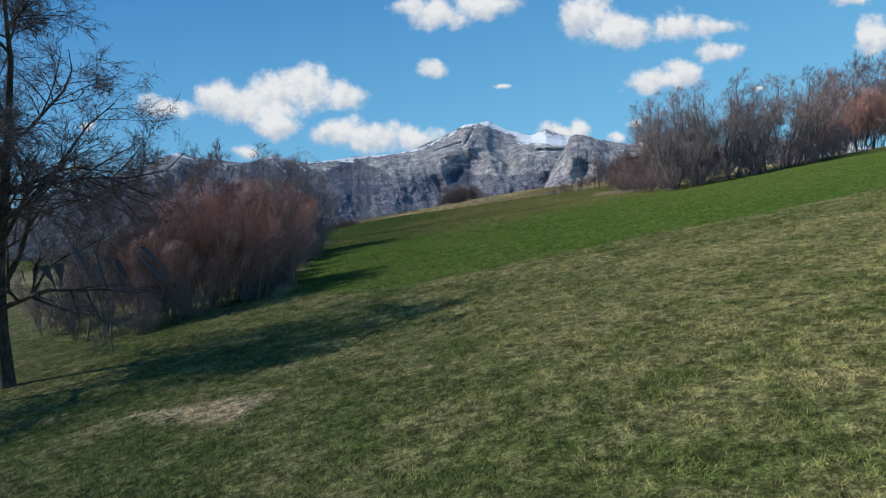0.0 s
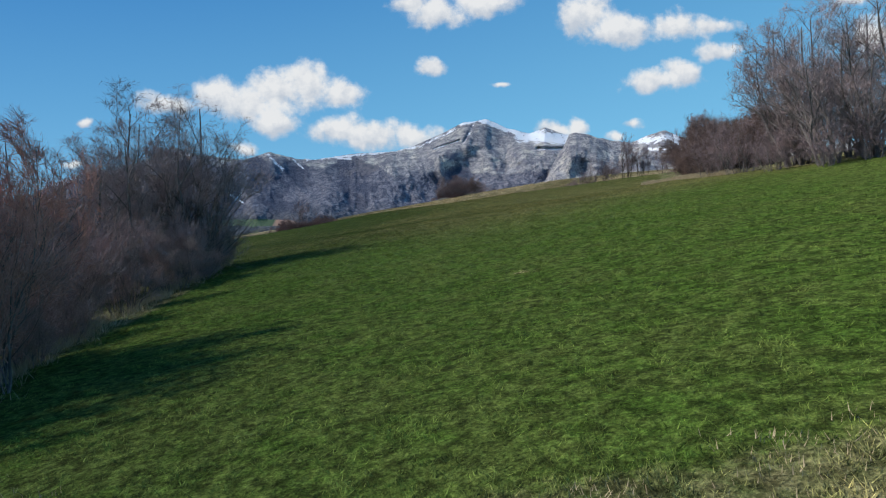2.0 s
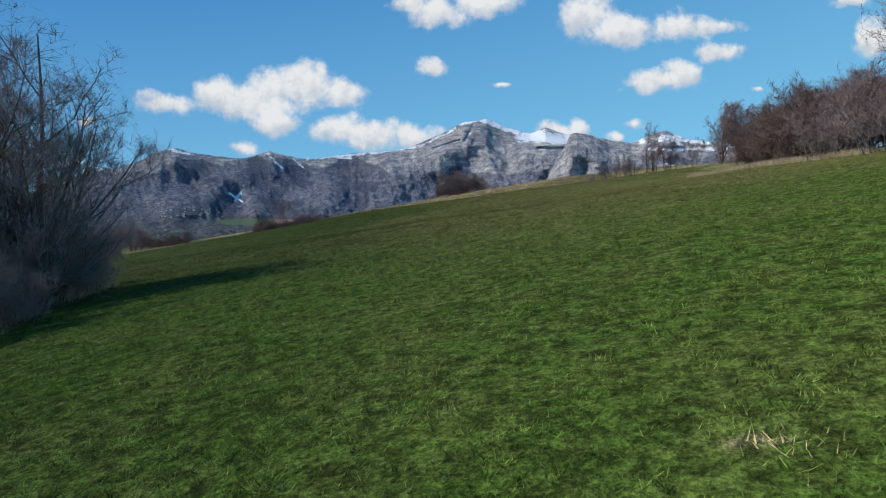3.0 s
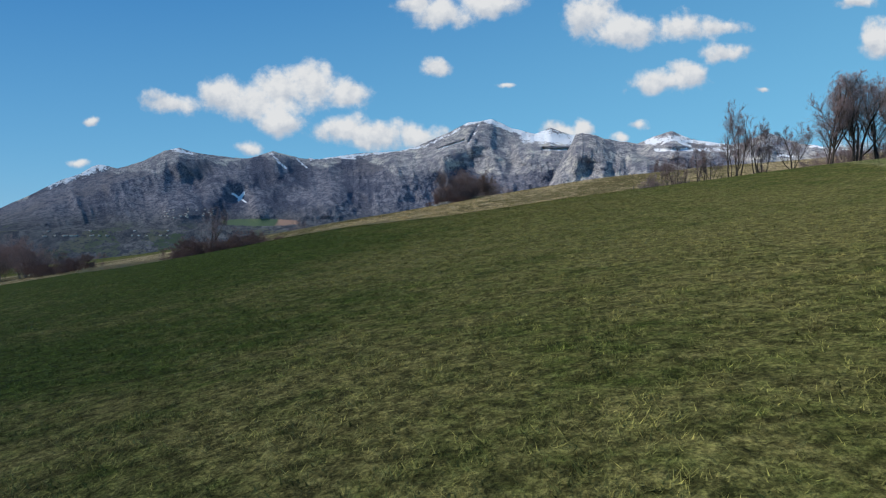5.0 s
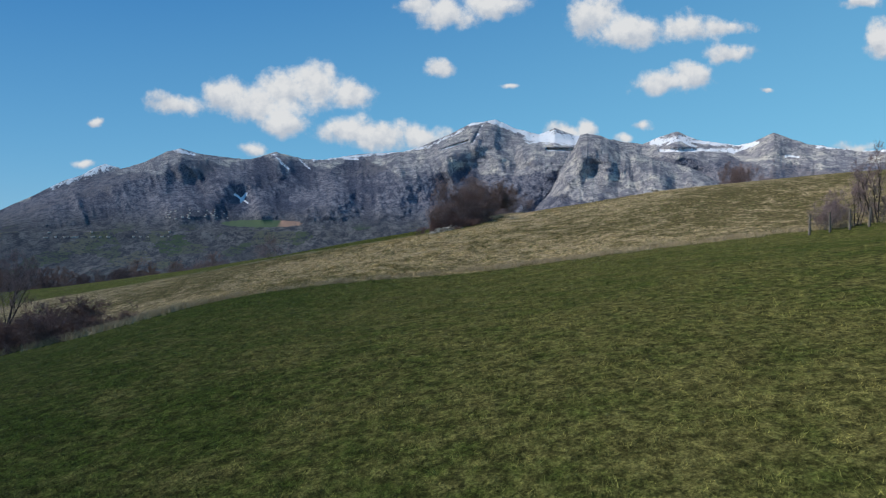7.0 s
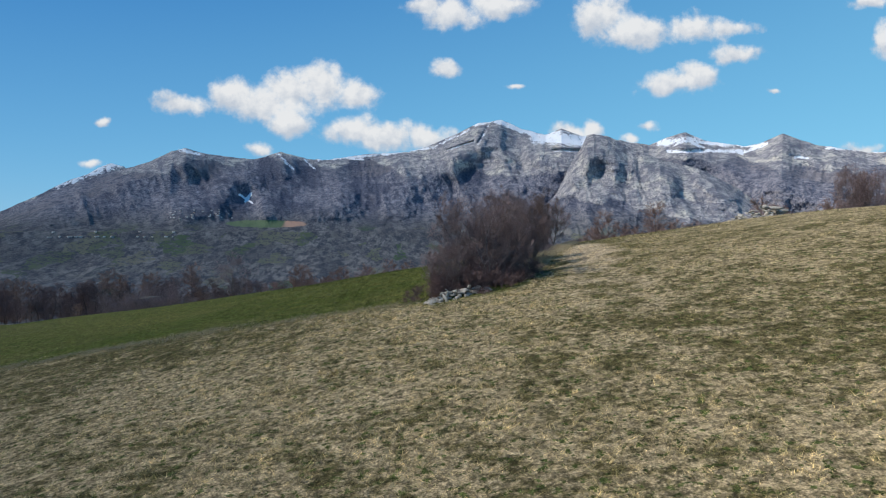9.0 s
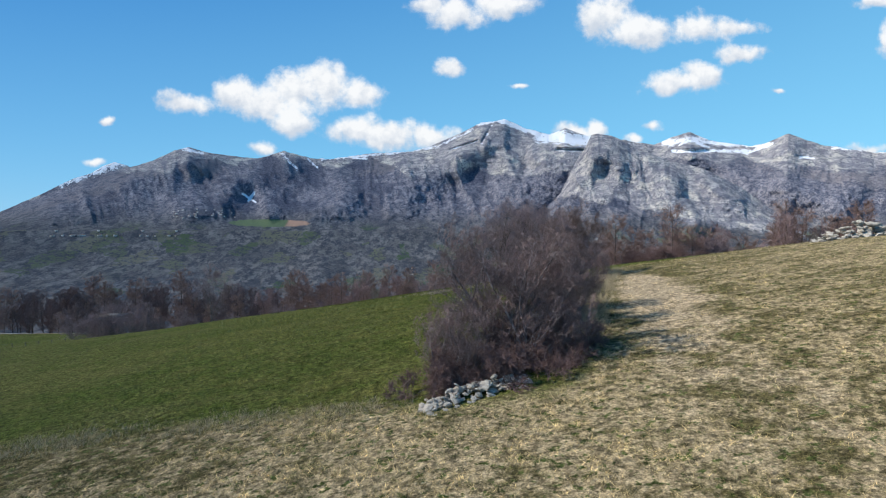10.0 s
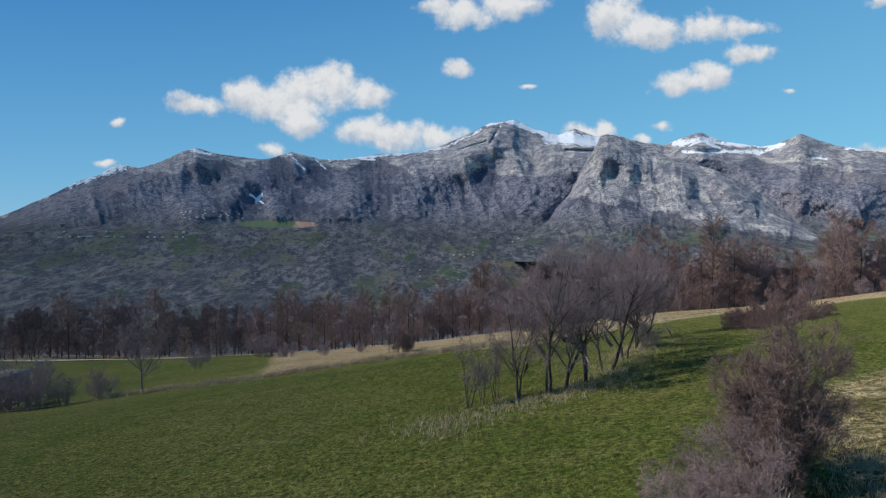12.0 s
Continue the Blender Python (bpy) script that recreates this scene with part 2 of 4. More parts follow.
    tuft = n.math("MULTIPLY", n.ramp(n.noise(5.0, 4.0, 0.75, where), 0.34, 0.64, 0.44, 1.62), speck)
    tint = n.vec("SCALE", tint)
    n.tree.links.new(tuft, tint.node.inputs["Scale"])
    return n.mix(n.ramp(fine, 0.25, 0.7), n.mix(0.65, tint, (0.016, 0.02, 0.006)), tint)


ground_mat, n = material("turf")
where = n.add("ShaderNodeNewGeometry", 0)
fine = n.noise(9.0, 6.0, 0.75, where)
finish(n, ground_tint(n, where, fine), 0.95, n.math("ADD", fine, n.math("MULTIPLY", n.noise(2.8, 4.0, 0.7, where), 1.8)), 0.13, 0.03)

blade_mat, n = material("grass_blades")
where = n.add("ShaderNodeNewGeometry", 0)
loose = n.add("ShaderNodeNewGeometry", 8)
tint = ground_tint(n, where, 0.9)
tone = n.math("ADD", n.math("MULTIPLY", n.attr("clump"), 0.75), n.math("MULTIPLY", loose, 0.25))
tint = n.mix(n.ramp(tone, 0.15, 0.85), n.mix(0.55, tint, (0.02, 0.042, 0.008)), n.mix(0.08, n.vec("MULTIPLY", tint, (1.7, 1.64, 1.35)), (0.55, 0.49, 0.24)))
finish(n, tint, 0.9, spec=0.09)


def bark(name, dark, light, scale=14.0):
    m, n = material(name)
    where = n.add("ShaderNodeTexCoord", 3)
    tall = n.vec("MULTIPLY", where, (1.0, 1.0, 0.25))
    grain = n.noise(scale, 5.0, 0.7, tall)
    spots = n.noise(2.5, 3.0, 0.6, where)
    finish(n, n.mix(n.ramp(n.math("ADD", grain, n.math("MULTIPLY", spots, 0.5)), 0.55, 0.95), dark, light), 0.9, grain, 0.01, 0.15)
    return m


def twigs(name, one, two):
    m, n = material(name)
    loose = n.add("ShaderNodeNewGeometry", 8)
    tint = n.mix(loose, one, two)
    own = n.add("ShaderNodeObjectInfo", 5)
    finish(n, n.mix(n.math("MULTIPLY", own, 0.3), tint, two), 0.75, spec=0.2)
    return m


bark_trunk = bark("trunk_bark", (0.085, 0.075, 0.07), (0.27, 0.245, 0.23))
bark_thorn = bark("thorn_bark", (0.075, 0.056, 0.056), (0.38, 0.315, 0.30))
bark_brown = bark("brown_bark", (0.04, 0.032, 0.028), (0.13, 0.11, 0.095))
twig_purple = twigs("purple_brown_twigs", (0.15, 0.106, 0.108), (0.36, 0.272, 0.27))
twig_dark = twigs("dark_purple_twigs", (0.050, 0.033, 0.034), (0.265, 0.19, 0.188))
twig_thorn = twigs("thorn_twigs", (0.060, 0.040, 0.038), (0.34, 0.238, 0.222))
twig_ash = twigs("grey_purple_twigs", (0.19, 0.145, 0.148), (0.43, 0.342, 0.336))
twig_thicket = twigs("thicket_twigs", (0.10, 0.066, 0.056), (0.25, 0.173, 0.152))
twig_bramble = twigs("bramble_stems", (0.115, 0.066, 0.060), (0.235, 0.15, 0.135))
twig_red = twigs("red_brown_twigs", (0.35, 0.180, 0.148), (0.60, 0.35, 0.295))
twig_brown = twigs("brown_twigs", (0.20, 0.135, 0.126), (0.44, 0.322, 0.30))
twig_forest = twigs("forest_twigs", (0.175, 0.115, 0.106), (0.36, 0.25, 0.235))
twig_dusky = twigs("dusky_forest_twigs", (0.085, 0.060, 0.062), (0.20, 0.142, 0.142))
twig_orange = twigs("larch_twigs", (0.165, 0.104, 0.086), (0.31, 0.205, 0.17))
straw_mat = twigs("dry_grass_stalks", (0.29, 0.228, 0.135), (0.52, 0.43, 0.275))
wood_mat = bark("weathered_wood", (0.08, 0.07, 0.06), (0.24, 0.22, 0.19), 30.0)

stone_mat, n = material("limestone")
where = n.add("ShaderNodeTexCoord", 3)
spot = n.noise(6.0, 5.0, 0.7, where)
own = n.add("ShaderNodeObjectInfo", 5)
finish(n, n.mix(n.math("MULTIPLY", own, 0.6), n.mix(n.ramp(spot, 0.35, 0.7), (0.25, 0.228, 0.195), (0.58, 0.54, 0.47)), (0.42, 0.37, 0.30)), 0.92, spot, 0.03, 0.2)

track_mat, n = material("gravel_road")
where = n.add("ShaderNodeNewGeometry", 0)
spot = n.noise(3.0, 6.0, 0.7, where)
finish(n, n.mix(spot, (0.28, 0.26, 0.23), (0.46, 0.44, 0.40)), 0.95, spot, 0.03, 0.2)

plaster_mat, n = material("pale_plaster")
finish(n, n.mix(n.noise(1.0), (0.55, 0.53, 0.48), (0.72, 0.70, 0.66)), 0.9)
roof_mat, n = material("roof_tiles")
finish(n, n.mix(n.noise(2.0), (0.20, 0.12, 0.09), (0.32, 0.24, 0.20)), 0.9)

# rock, snow, woods and meadows of the range; blue distance haze is painted into the tints
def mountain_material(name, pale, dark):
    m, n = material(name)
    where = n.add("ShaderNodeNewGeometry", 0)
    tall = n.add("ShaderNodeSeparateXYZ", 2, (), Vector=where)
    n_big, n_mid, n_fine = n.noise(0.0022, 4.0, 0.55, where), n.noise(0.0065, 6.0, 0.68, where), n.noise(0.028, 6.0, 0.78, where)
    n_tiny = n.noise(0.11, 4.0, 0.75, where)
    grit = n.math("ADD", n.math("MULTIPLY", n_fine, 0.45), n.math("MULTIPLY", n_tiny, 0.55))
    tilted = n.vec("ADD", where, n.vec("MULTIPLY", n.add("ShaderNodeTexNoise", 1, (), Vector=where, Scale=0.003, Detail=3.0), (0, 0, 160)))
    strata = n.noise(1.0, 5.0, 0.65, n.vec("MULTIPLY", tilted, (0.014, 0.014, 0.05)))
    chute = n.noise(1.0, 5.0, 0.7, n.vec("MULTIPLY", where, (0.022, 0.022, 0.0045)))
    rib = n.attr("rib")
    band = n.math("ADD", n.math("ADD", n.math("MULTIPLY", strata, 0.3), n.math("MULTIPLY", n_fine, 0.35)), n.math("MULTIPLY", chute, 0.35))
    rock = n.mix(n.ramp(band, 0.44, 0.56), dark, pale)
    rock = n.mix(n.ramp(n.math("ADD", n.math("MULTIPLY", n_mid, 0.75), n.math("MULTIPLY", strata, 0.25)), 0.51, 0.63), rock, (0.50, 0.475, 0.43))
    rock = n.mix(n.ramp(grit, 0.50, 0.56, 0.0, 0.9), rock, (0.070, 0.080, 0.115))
    # woods: bare purple-grey trees, and dark conifers in the gullies, both blued as if by haze
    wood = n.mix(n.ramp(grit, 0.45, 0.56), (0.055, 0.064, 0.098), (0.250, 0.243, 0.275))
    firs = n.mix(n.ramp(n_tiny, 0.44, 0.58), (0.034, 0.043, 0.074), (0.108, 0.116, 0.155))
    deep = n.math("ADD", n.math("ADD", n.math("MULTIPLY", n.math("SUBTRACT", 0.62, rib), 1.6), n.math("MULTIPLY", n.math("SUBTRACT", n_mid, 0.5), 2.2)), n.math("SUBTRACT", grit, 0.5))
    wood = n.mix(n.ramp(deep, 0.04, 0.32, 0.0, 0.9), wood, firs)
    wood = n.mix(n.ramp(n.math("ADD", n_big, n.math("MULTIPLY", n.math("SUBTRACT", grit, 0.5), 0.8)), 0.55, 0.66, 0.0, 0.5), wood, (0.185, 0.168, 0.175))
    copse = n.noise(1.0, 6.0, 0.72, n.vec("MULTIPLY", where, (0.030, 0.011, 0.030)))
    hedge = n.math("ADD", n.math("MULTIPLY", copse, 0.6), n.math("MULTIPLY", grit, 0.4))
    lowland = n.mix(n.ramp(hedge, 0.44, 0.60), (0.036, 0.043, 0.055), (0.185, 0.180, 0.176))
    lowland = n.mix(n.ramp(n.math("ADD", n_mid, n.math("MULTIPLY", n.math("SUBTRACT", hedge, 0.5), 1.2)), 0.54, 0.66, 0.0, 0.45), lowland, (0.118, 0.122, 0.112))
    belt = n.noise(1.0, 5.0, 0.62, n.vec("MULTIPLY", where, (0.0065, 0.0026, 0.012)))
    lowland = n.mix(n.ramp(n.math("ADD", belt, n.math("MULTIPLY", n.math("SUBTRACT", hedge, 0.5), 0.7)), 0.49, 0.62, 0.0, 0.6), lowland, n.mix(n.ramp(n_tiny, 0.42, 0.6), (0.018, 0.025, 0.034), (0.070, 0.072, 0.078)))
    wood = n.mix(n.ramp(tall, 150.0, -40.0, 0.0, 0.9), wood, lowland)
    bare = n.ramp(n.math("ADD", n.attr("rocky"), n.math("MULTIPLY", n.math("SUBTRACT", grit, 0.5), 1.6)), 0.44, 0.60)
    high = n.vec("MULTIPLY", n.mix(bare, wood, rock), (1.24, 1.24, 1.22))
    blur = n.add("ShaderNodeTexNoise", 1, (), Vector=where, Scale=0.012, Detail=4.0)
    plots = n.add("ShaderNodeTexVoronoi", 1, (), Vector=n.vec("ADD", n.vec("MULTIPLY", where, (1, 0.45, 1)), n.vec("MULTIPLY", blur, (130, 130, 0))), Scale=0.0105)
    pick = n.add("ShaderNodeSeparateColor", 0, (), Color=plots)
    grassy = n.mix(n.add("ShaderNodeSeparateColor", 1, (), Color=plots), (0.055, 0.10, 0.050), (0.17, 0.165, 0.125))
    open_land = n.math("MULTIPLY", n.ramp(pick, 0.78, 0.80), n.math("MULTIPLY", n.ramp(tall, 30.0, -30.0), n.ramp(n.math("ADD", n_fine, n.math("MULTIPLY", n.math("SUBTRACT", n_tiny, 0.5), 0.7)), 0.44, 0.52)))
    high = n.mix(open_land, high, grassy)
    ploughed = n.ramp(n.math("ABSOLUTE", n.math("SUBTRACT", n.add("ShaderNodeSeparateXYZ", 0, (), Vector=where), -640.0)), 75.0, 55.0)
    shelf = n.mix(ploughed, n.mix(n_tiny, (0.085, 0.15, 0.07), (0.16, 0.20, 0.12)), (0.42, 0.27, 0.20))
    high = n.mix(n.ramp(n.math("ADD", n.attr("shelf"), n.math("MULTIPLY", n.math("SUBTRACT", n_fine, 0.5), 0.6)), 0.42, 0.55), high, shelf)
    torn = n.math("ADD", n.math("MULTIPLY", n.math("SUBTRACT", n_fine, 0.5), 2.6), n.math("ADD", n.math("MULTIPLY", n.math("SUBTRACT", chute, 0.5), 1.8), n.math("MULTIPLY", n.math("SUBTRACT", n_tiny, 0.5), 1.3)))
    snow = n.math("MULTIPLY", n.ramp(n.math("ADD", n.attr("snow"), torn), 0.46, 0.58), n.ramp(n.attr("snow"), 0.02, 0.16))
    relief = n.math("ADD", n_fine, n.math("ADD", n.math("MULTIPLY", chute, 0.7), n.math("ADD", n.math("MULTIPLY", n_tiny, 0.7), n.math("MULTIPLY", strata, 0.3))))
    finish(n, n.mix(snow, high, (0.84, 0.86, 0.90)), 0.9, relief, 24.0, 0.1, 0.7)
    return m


EYE = Vector((8.3, 139.0, 11.1))
# the dark rock leans blue too, as painted haze
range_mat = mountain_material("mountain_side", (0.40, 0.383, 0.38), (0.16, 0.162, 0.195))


# ---- mesh helpers ----
def mesh_object(name, verts, faces, mat, smooth=False):
    me = bpy.data.meshes.new(name)
    verts, faces = np.asarray(verts, np.float32), np.asarray(faces, np.int32)
    k = faces.shape[1]
    me.vertices.add(len(verts))
    me.vertices.foreach_set("co", verts.ravel())
    me.loops.add(faces.size)
    me.loops.foreach_set("vertex_index", faces.ravel())
    me.polygons.add(len(faces))
    me.polygons.foreach_set("loop_start", np.arange(0, faces.size, k, dtype=np.int32))
    if smooth:
        me.polygons.foreach_set("use_smooth", np.ones(len(faces), bool))
    me.update(calc_edges=True)
    me.materials.append(mat)
    return new(name, me)


def add_field(me, name, values):
    me.attributes.new(name, "FLOAT", "POINT").data.foreach_set("value", np.asarray(values, np.float32))


def part(name, verts, faces, mat, parent, label="", smooth=True):
    ob = mesh_object(name, verts, faces, mat, smooth)
    ob.parent = parent
    return tagged(ob, label)


def sheet(xs, ys):
    gx, gy = np.meshgrid(xs, ys)
    i = np.arange(len(xs) * len(ys)).reshape(len(ys), len(xs))
    quads = np.stack([i[:-1, :-1], i[:-1, 1:], i[1:, 1:], i[1:, :-1]], -1).reshape(-1, 4)
    return gx.ravel(), gy.ravel(), quads


# ---- noise on a plane ----
def lattice(x, y, scale, seed):
    """Smooth random values between 0 and 1 at about scale metres."""
    u, v = x / scale, y / scale
    iu, iv = np.floor(u).astype(np.int64), np.floor(v).astype(np.int64)
    fu, fv = u - iu, v - iv
    fu, fv = fu * fu * (3 - 2 * fu), fv * fv * (3 - 2 * fv)

    def corner(a, b):
        h = (a * 374761393 + b * 668265263 + seed * 974711) & 0x7FFFFFFF
        h = ((h ^ (h >> 13)) * 1274126177) & 0x7FFFFFFF
        return ((h ^ (h >> 16)) & 0xFFFF) / 65535.0

    return (corner(iu, iv) * (1 - fu) + corner(iu + 1, iv) * fu) * (1 - fv) + (corner(iu, iv + 1) * (1 - fu) + corner(iu + 1, iv + 1) * fu) * fv


def layers(x, y, scale, seed, count=5, gain=0.5):
    """Sum of finer and finer smooth noise, about 0 to 1."""
    total, weight, amp = 0.0, 0.0, 1.0
    for k in range(count):
        total, weight = total + amp * lattice(x + 37.1 * k, y - 19.7 * k, scale / 2.1 ** k, seed + k), weight + amp
        amp *= gain
    return total / weight


def ribs(x, y, scale, seed, count=5, gain=0.45):
    """Noise with sharp crests, about 0 to 1: crests are 1."""
    total, weight, amp = 0.0, 0.0, 1.0
    for k in range(count):
        crest = 1 - np.abs(2 * lattice(x + 53.3 * k, y + 31.9 * k, scale / 2.1 ** k, seed + 7 * k) - 1)
        total, weight = total + amp * crest, weight + amp
        amp *= gain
    return total / weight


# ---- ground ----
def spread(lo, hi, step, out_lo, out_hi, grow=1.18):
    core = list(np.arange(lo, hi + 0.01, step))
    s = step
    while core[-1] < out_hi:
        s *= grow
        core.append(core[-1] + s)
    s = step
    while core[0] > out_lo:
        s *= grow
        core.insert(0, core[0] - s)
    return np.array(core)


gx, gy, quads = sheet(spread(-30, 48, 0.8, -2500, 2500), spread(-6, 225, 0.8, -1500, 1500))
ground = mesh_object("ground", np.stack([gx, gy, land(gx, gy)], 1), quads, ground_mat, True)
add_field(ground.data, "crop", np.clip(crop(gx, gy), -6, 6))
add_field(ground.data, "lea", np.clip(lea(gx, gy), -6, 6))
add_field(ground.data, "trod", trod(gx, gy))
tagged(ground, "sloping alpine meadows in green and straw-coloured strips", "ground", kind="structure")


# ---- mountains ----
def skyline(az, peaks):
    p = np.array(peaks)
    return np.interp(az, p[:, 0], p[:, 1])


MAIN = [(-60, -3.0), (-38, -1.2), (-32.4, 0.35), (-28.2, 2.61), (-25.9, 3.55), (-21.9, 4.95), (-20.2, 5.88), (-19.1, 6.15), (-17.8, 5.8),
        (-13.8, 5.44), (-11.6, 6.22), (-9.4, 5.62), (-7.5, 5.61), (-4.6, 6.1), (-0.7, 6.35), (0.8, 6.75), (3.7, 8.05), (5.3, 8.81), (7.4, 9.13),
        (9.1, 8.35), (11.2, 7.76), (12.5, 8.29), (14.3, 7.6), (16.6, 7.35), (19.8, 6.71), (21.1, 7.3), (22.6, 7.64), (24.1, 6.91),
        (27.0, 6.34), (28.1, 6.5), (29.7, 7.18), (31.9, 6.26), (35.4, 5.41), (45, 5.5), (60, 4)]
SPUR = [(6.0, -2.5), (8.5, -0.3), (10.5, 1.0), (12.2, 2.8), (13.6, 5.7), (14.2, 6.6), (14.7, 7.65), (15.3, 7.8), (16.6, 7.49), (18.0, 6.76), (21.1, 5.43), (23.7, 4.68),
        (26.6, 3.05), (29.4, 0.83), (31.7, -0.4), (34, -2)]
# snow lies along these: from az, el to az, el, half width in degrees, how closed it is
DRIFTS = [(4.9, 8.72, 7.0, 9.1, 0.10, 1.0), (7.0, 9.1, 9.0, 8.4, 0.20, 1.0), (8.2, 8.55, 11.2, 7.55, 0.18, 0.95), (10.4, 7.62, 14.4, 7.25, 0.36, 1.0),
          (11.9, 6.55, 14.2, 6.45, 0.10, 1.0), (11.2, 7.9, 13.2, 8.1, 0.12, 0.62), (1.8, 7.0, 4.6, 8.3, 0.13, 0.55), (2.7, 6.6, 5.0, 7.35, 0.06, 0.7),
          (6.2, 8.6, 5.4, 7.2, 0.10, 0.45), (-8.5, 5.6, -3.0, 6.15, 0.09, 0.75), (-3.0, 6.15, 1.6, 6.85, 0.10, 0.8)]
STREAKS = [(-11.9, 6.15, -10.5, 4.75, 0.11, 0.62), (-9.6, 5.6, -8.6, 4.7, 0.07, 0.6), (-19.6, 6.1, -18.1, 5.8, 0.12, 0.85), (-5.8, 5.75, -4.6, 5.7, 0.05, 1.0),
           (20.6, 6.95, 23.6, 7.1, 0.28, 0.72), (21.3, 6.2, 24.4, 6.12, 0.12, 0.85), (23.6, 6.85, 28.1, 6.3, 0.14, 0.95), (24.8, 6.1, 27.1, 5.95, 0.13, 0.8),
           (26.8, 5.8, 28.6, 6.55, 0.11, 0.8), (22.5, 7.0, 24.0, 6.4, 0.10, 0.7), (30.6, 5.35, 31.4, 5.25, 0.09, 0.8), (32.6, 6.0, 37.0, 5.4, 0.10, 0.8)]
PATCH = [(-14.95, 2.55, -13.95, 1.85, 0.065, 1.2), (-14.5, 1.95, -14.05, 2.6, 0.085, 1.2)]
# crests that run down the face: az, el pairs, how far they stand out in metres, half width in degrees
CRESTS = [((6.0, 8.7), (3.6, 6.4), (0.5, 4.2), (-2.8, 1.6), 150, 1.7), ((6.6, 7.9), (7.2, 6.4), (8.2, 4.0), (7.0, 1.4), 130, 1.3),
          ((10.4, 6.6), (11.2, 5.2), (10.2, 2.6), (9.0, 0.6), 140, 1.4), ((-1.0, 6.2), (-2.4, 4.3), (-6.0, 2.2), (-9.5, 0.6), 170, 1.7),
          ((-11.9, 6.1), (-13.2, 4.2), (-15.8, 2.6), (-19.0, 0.8), 150, 1.6), ((-19.2, 6.0), (-22.0, 4.3), (-25.5, 2.4), (-30.0, 0.2), 190, 2.2),
          ((-19.0, 5.9), (-17.2, 4.4), (-15.6, 3.2), (-12.5, 1.4), 120, 1.4), ((22.6, 7.5), (23.4, 5.8), (26.0, 4.4), (33.0, 1.4), 170, 1.6),
          ((29.7, 7.0), (28.6, 5.2), (30.2, 3.4), (33.5, 2.2), 150, 1.5), ((29.7, 7.0), (31.6, 5.2), (34.5, 3.6), (38.0, 2.0), 150, 1.5), ((14.6, 8.0), (14.6, 7.4), (14.4, 6.6), (14.2, 6.0), 300, 5.0)]
SPUR_CRESTS = [((15.2, 7.7), (14.6, 5.2), (12.6, 3.2), (10.6, 1.0), 90, 1.2), ((16.6, 7.4), (17.4, 5.0), (16.6, 2.6), (17.4, 0.4), 80, 1.2),
               ((20.0, 6.0), (21.2, 4.0), (21.0, 2.0), (23.0, -0.4), 100, 1.2), ((24.0, 4.6), (25.4, 2.6), (27.6, 0.8), (29.0, -0.6), 110, 1.0)]
FAR = [(-40, -2.5), (-36, -1.0), (-31.6, 0.95), (-29.0, 2.35), (-27.3, 3.4), (-26.2, 3.75), (-25.4, 4.35), (-24.6, 4.7), (-23.6, 4.8), (-22.0, 4.0), (-18, 2.0)]


def from_line(az, el, a0, e0, a1, e1):
    """Degrees from a straight line between two places of the face."""
    dx, dy = a1 - a0, e1 - e0
    t = np.clip(((az - a0) * dx + (el - e0) * dy) / (dx * dx + dy * dy), 0, 1)
    return np.hypot(az - a0 - t * dx, el - e0 - t * dy)


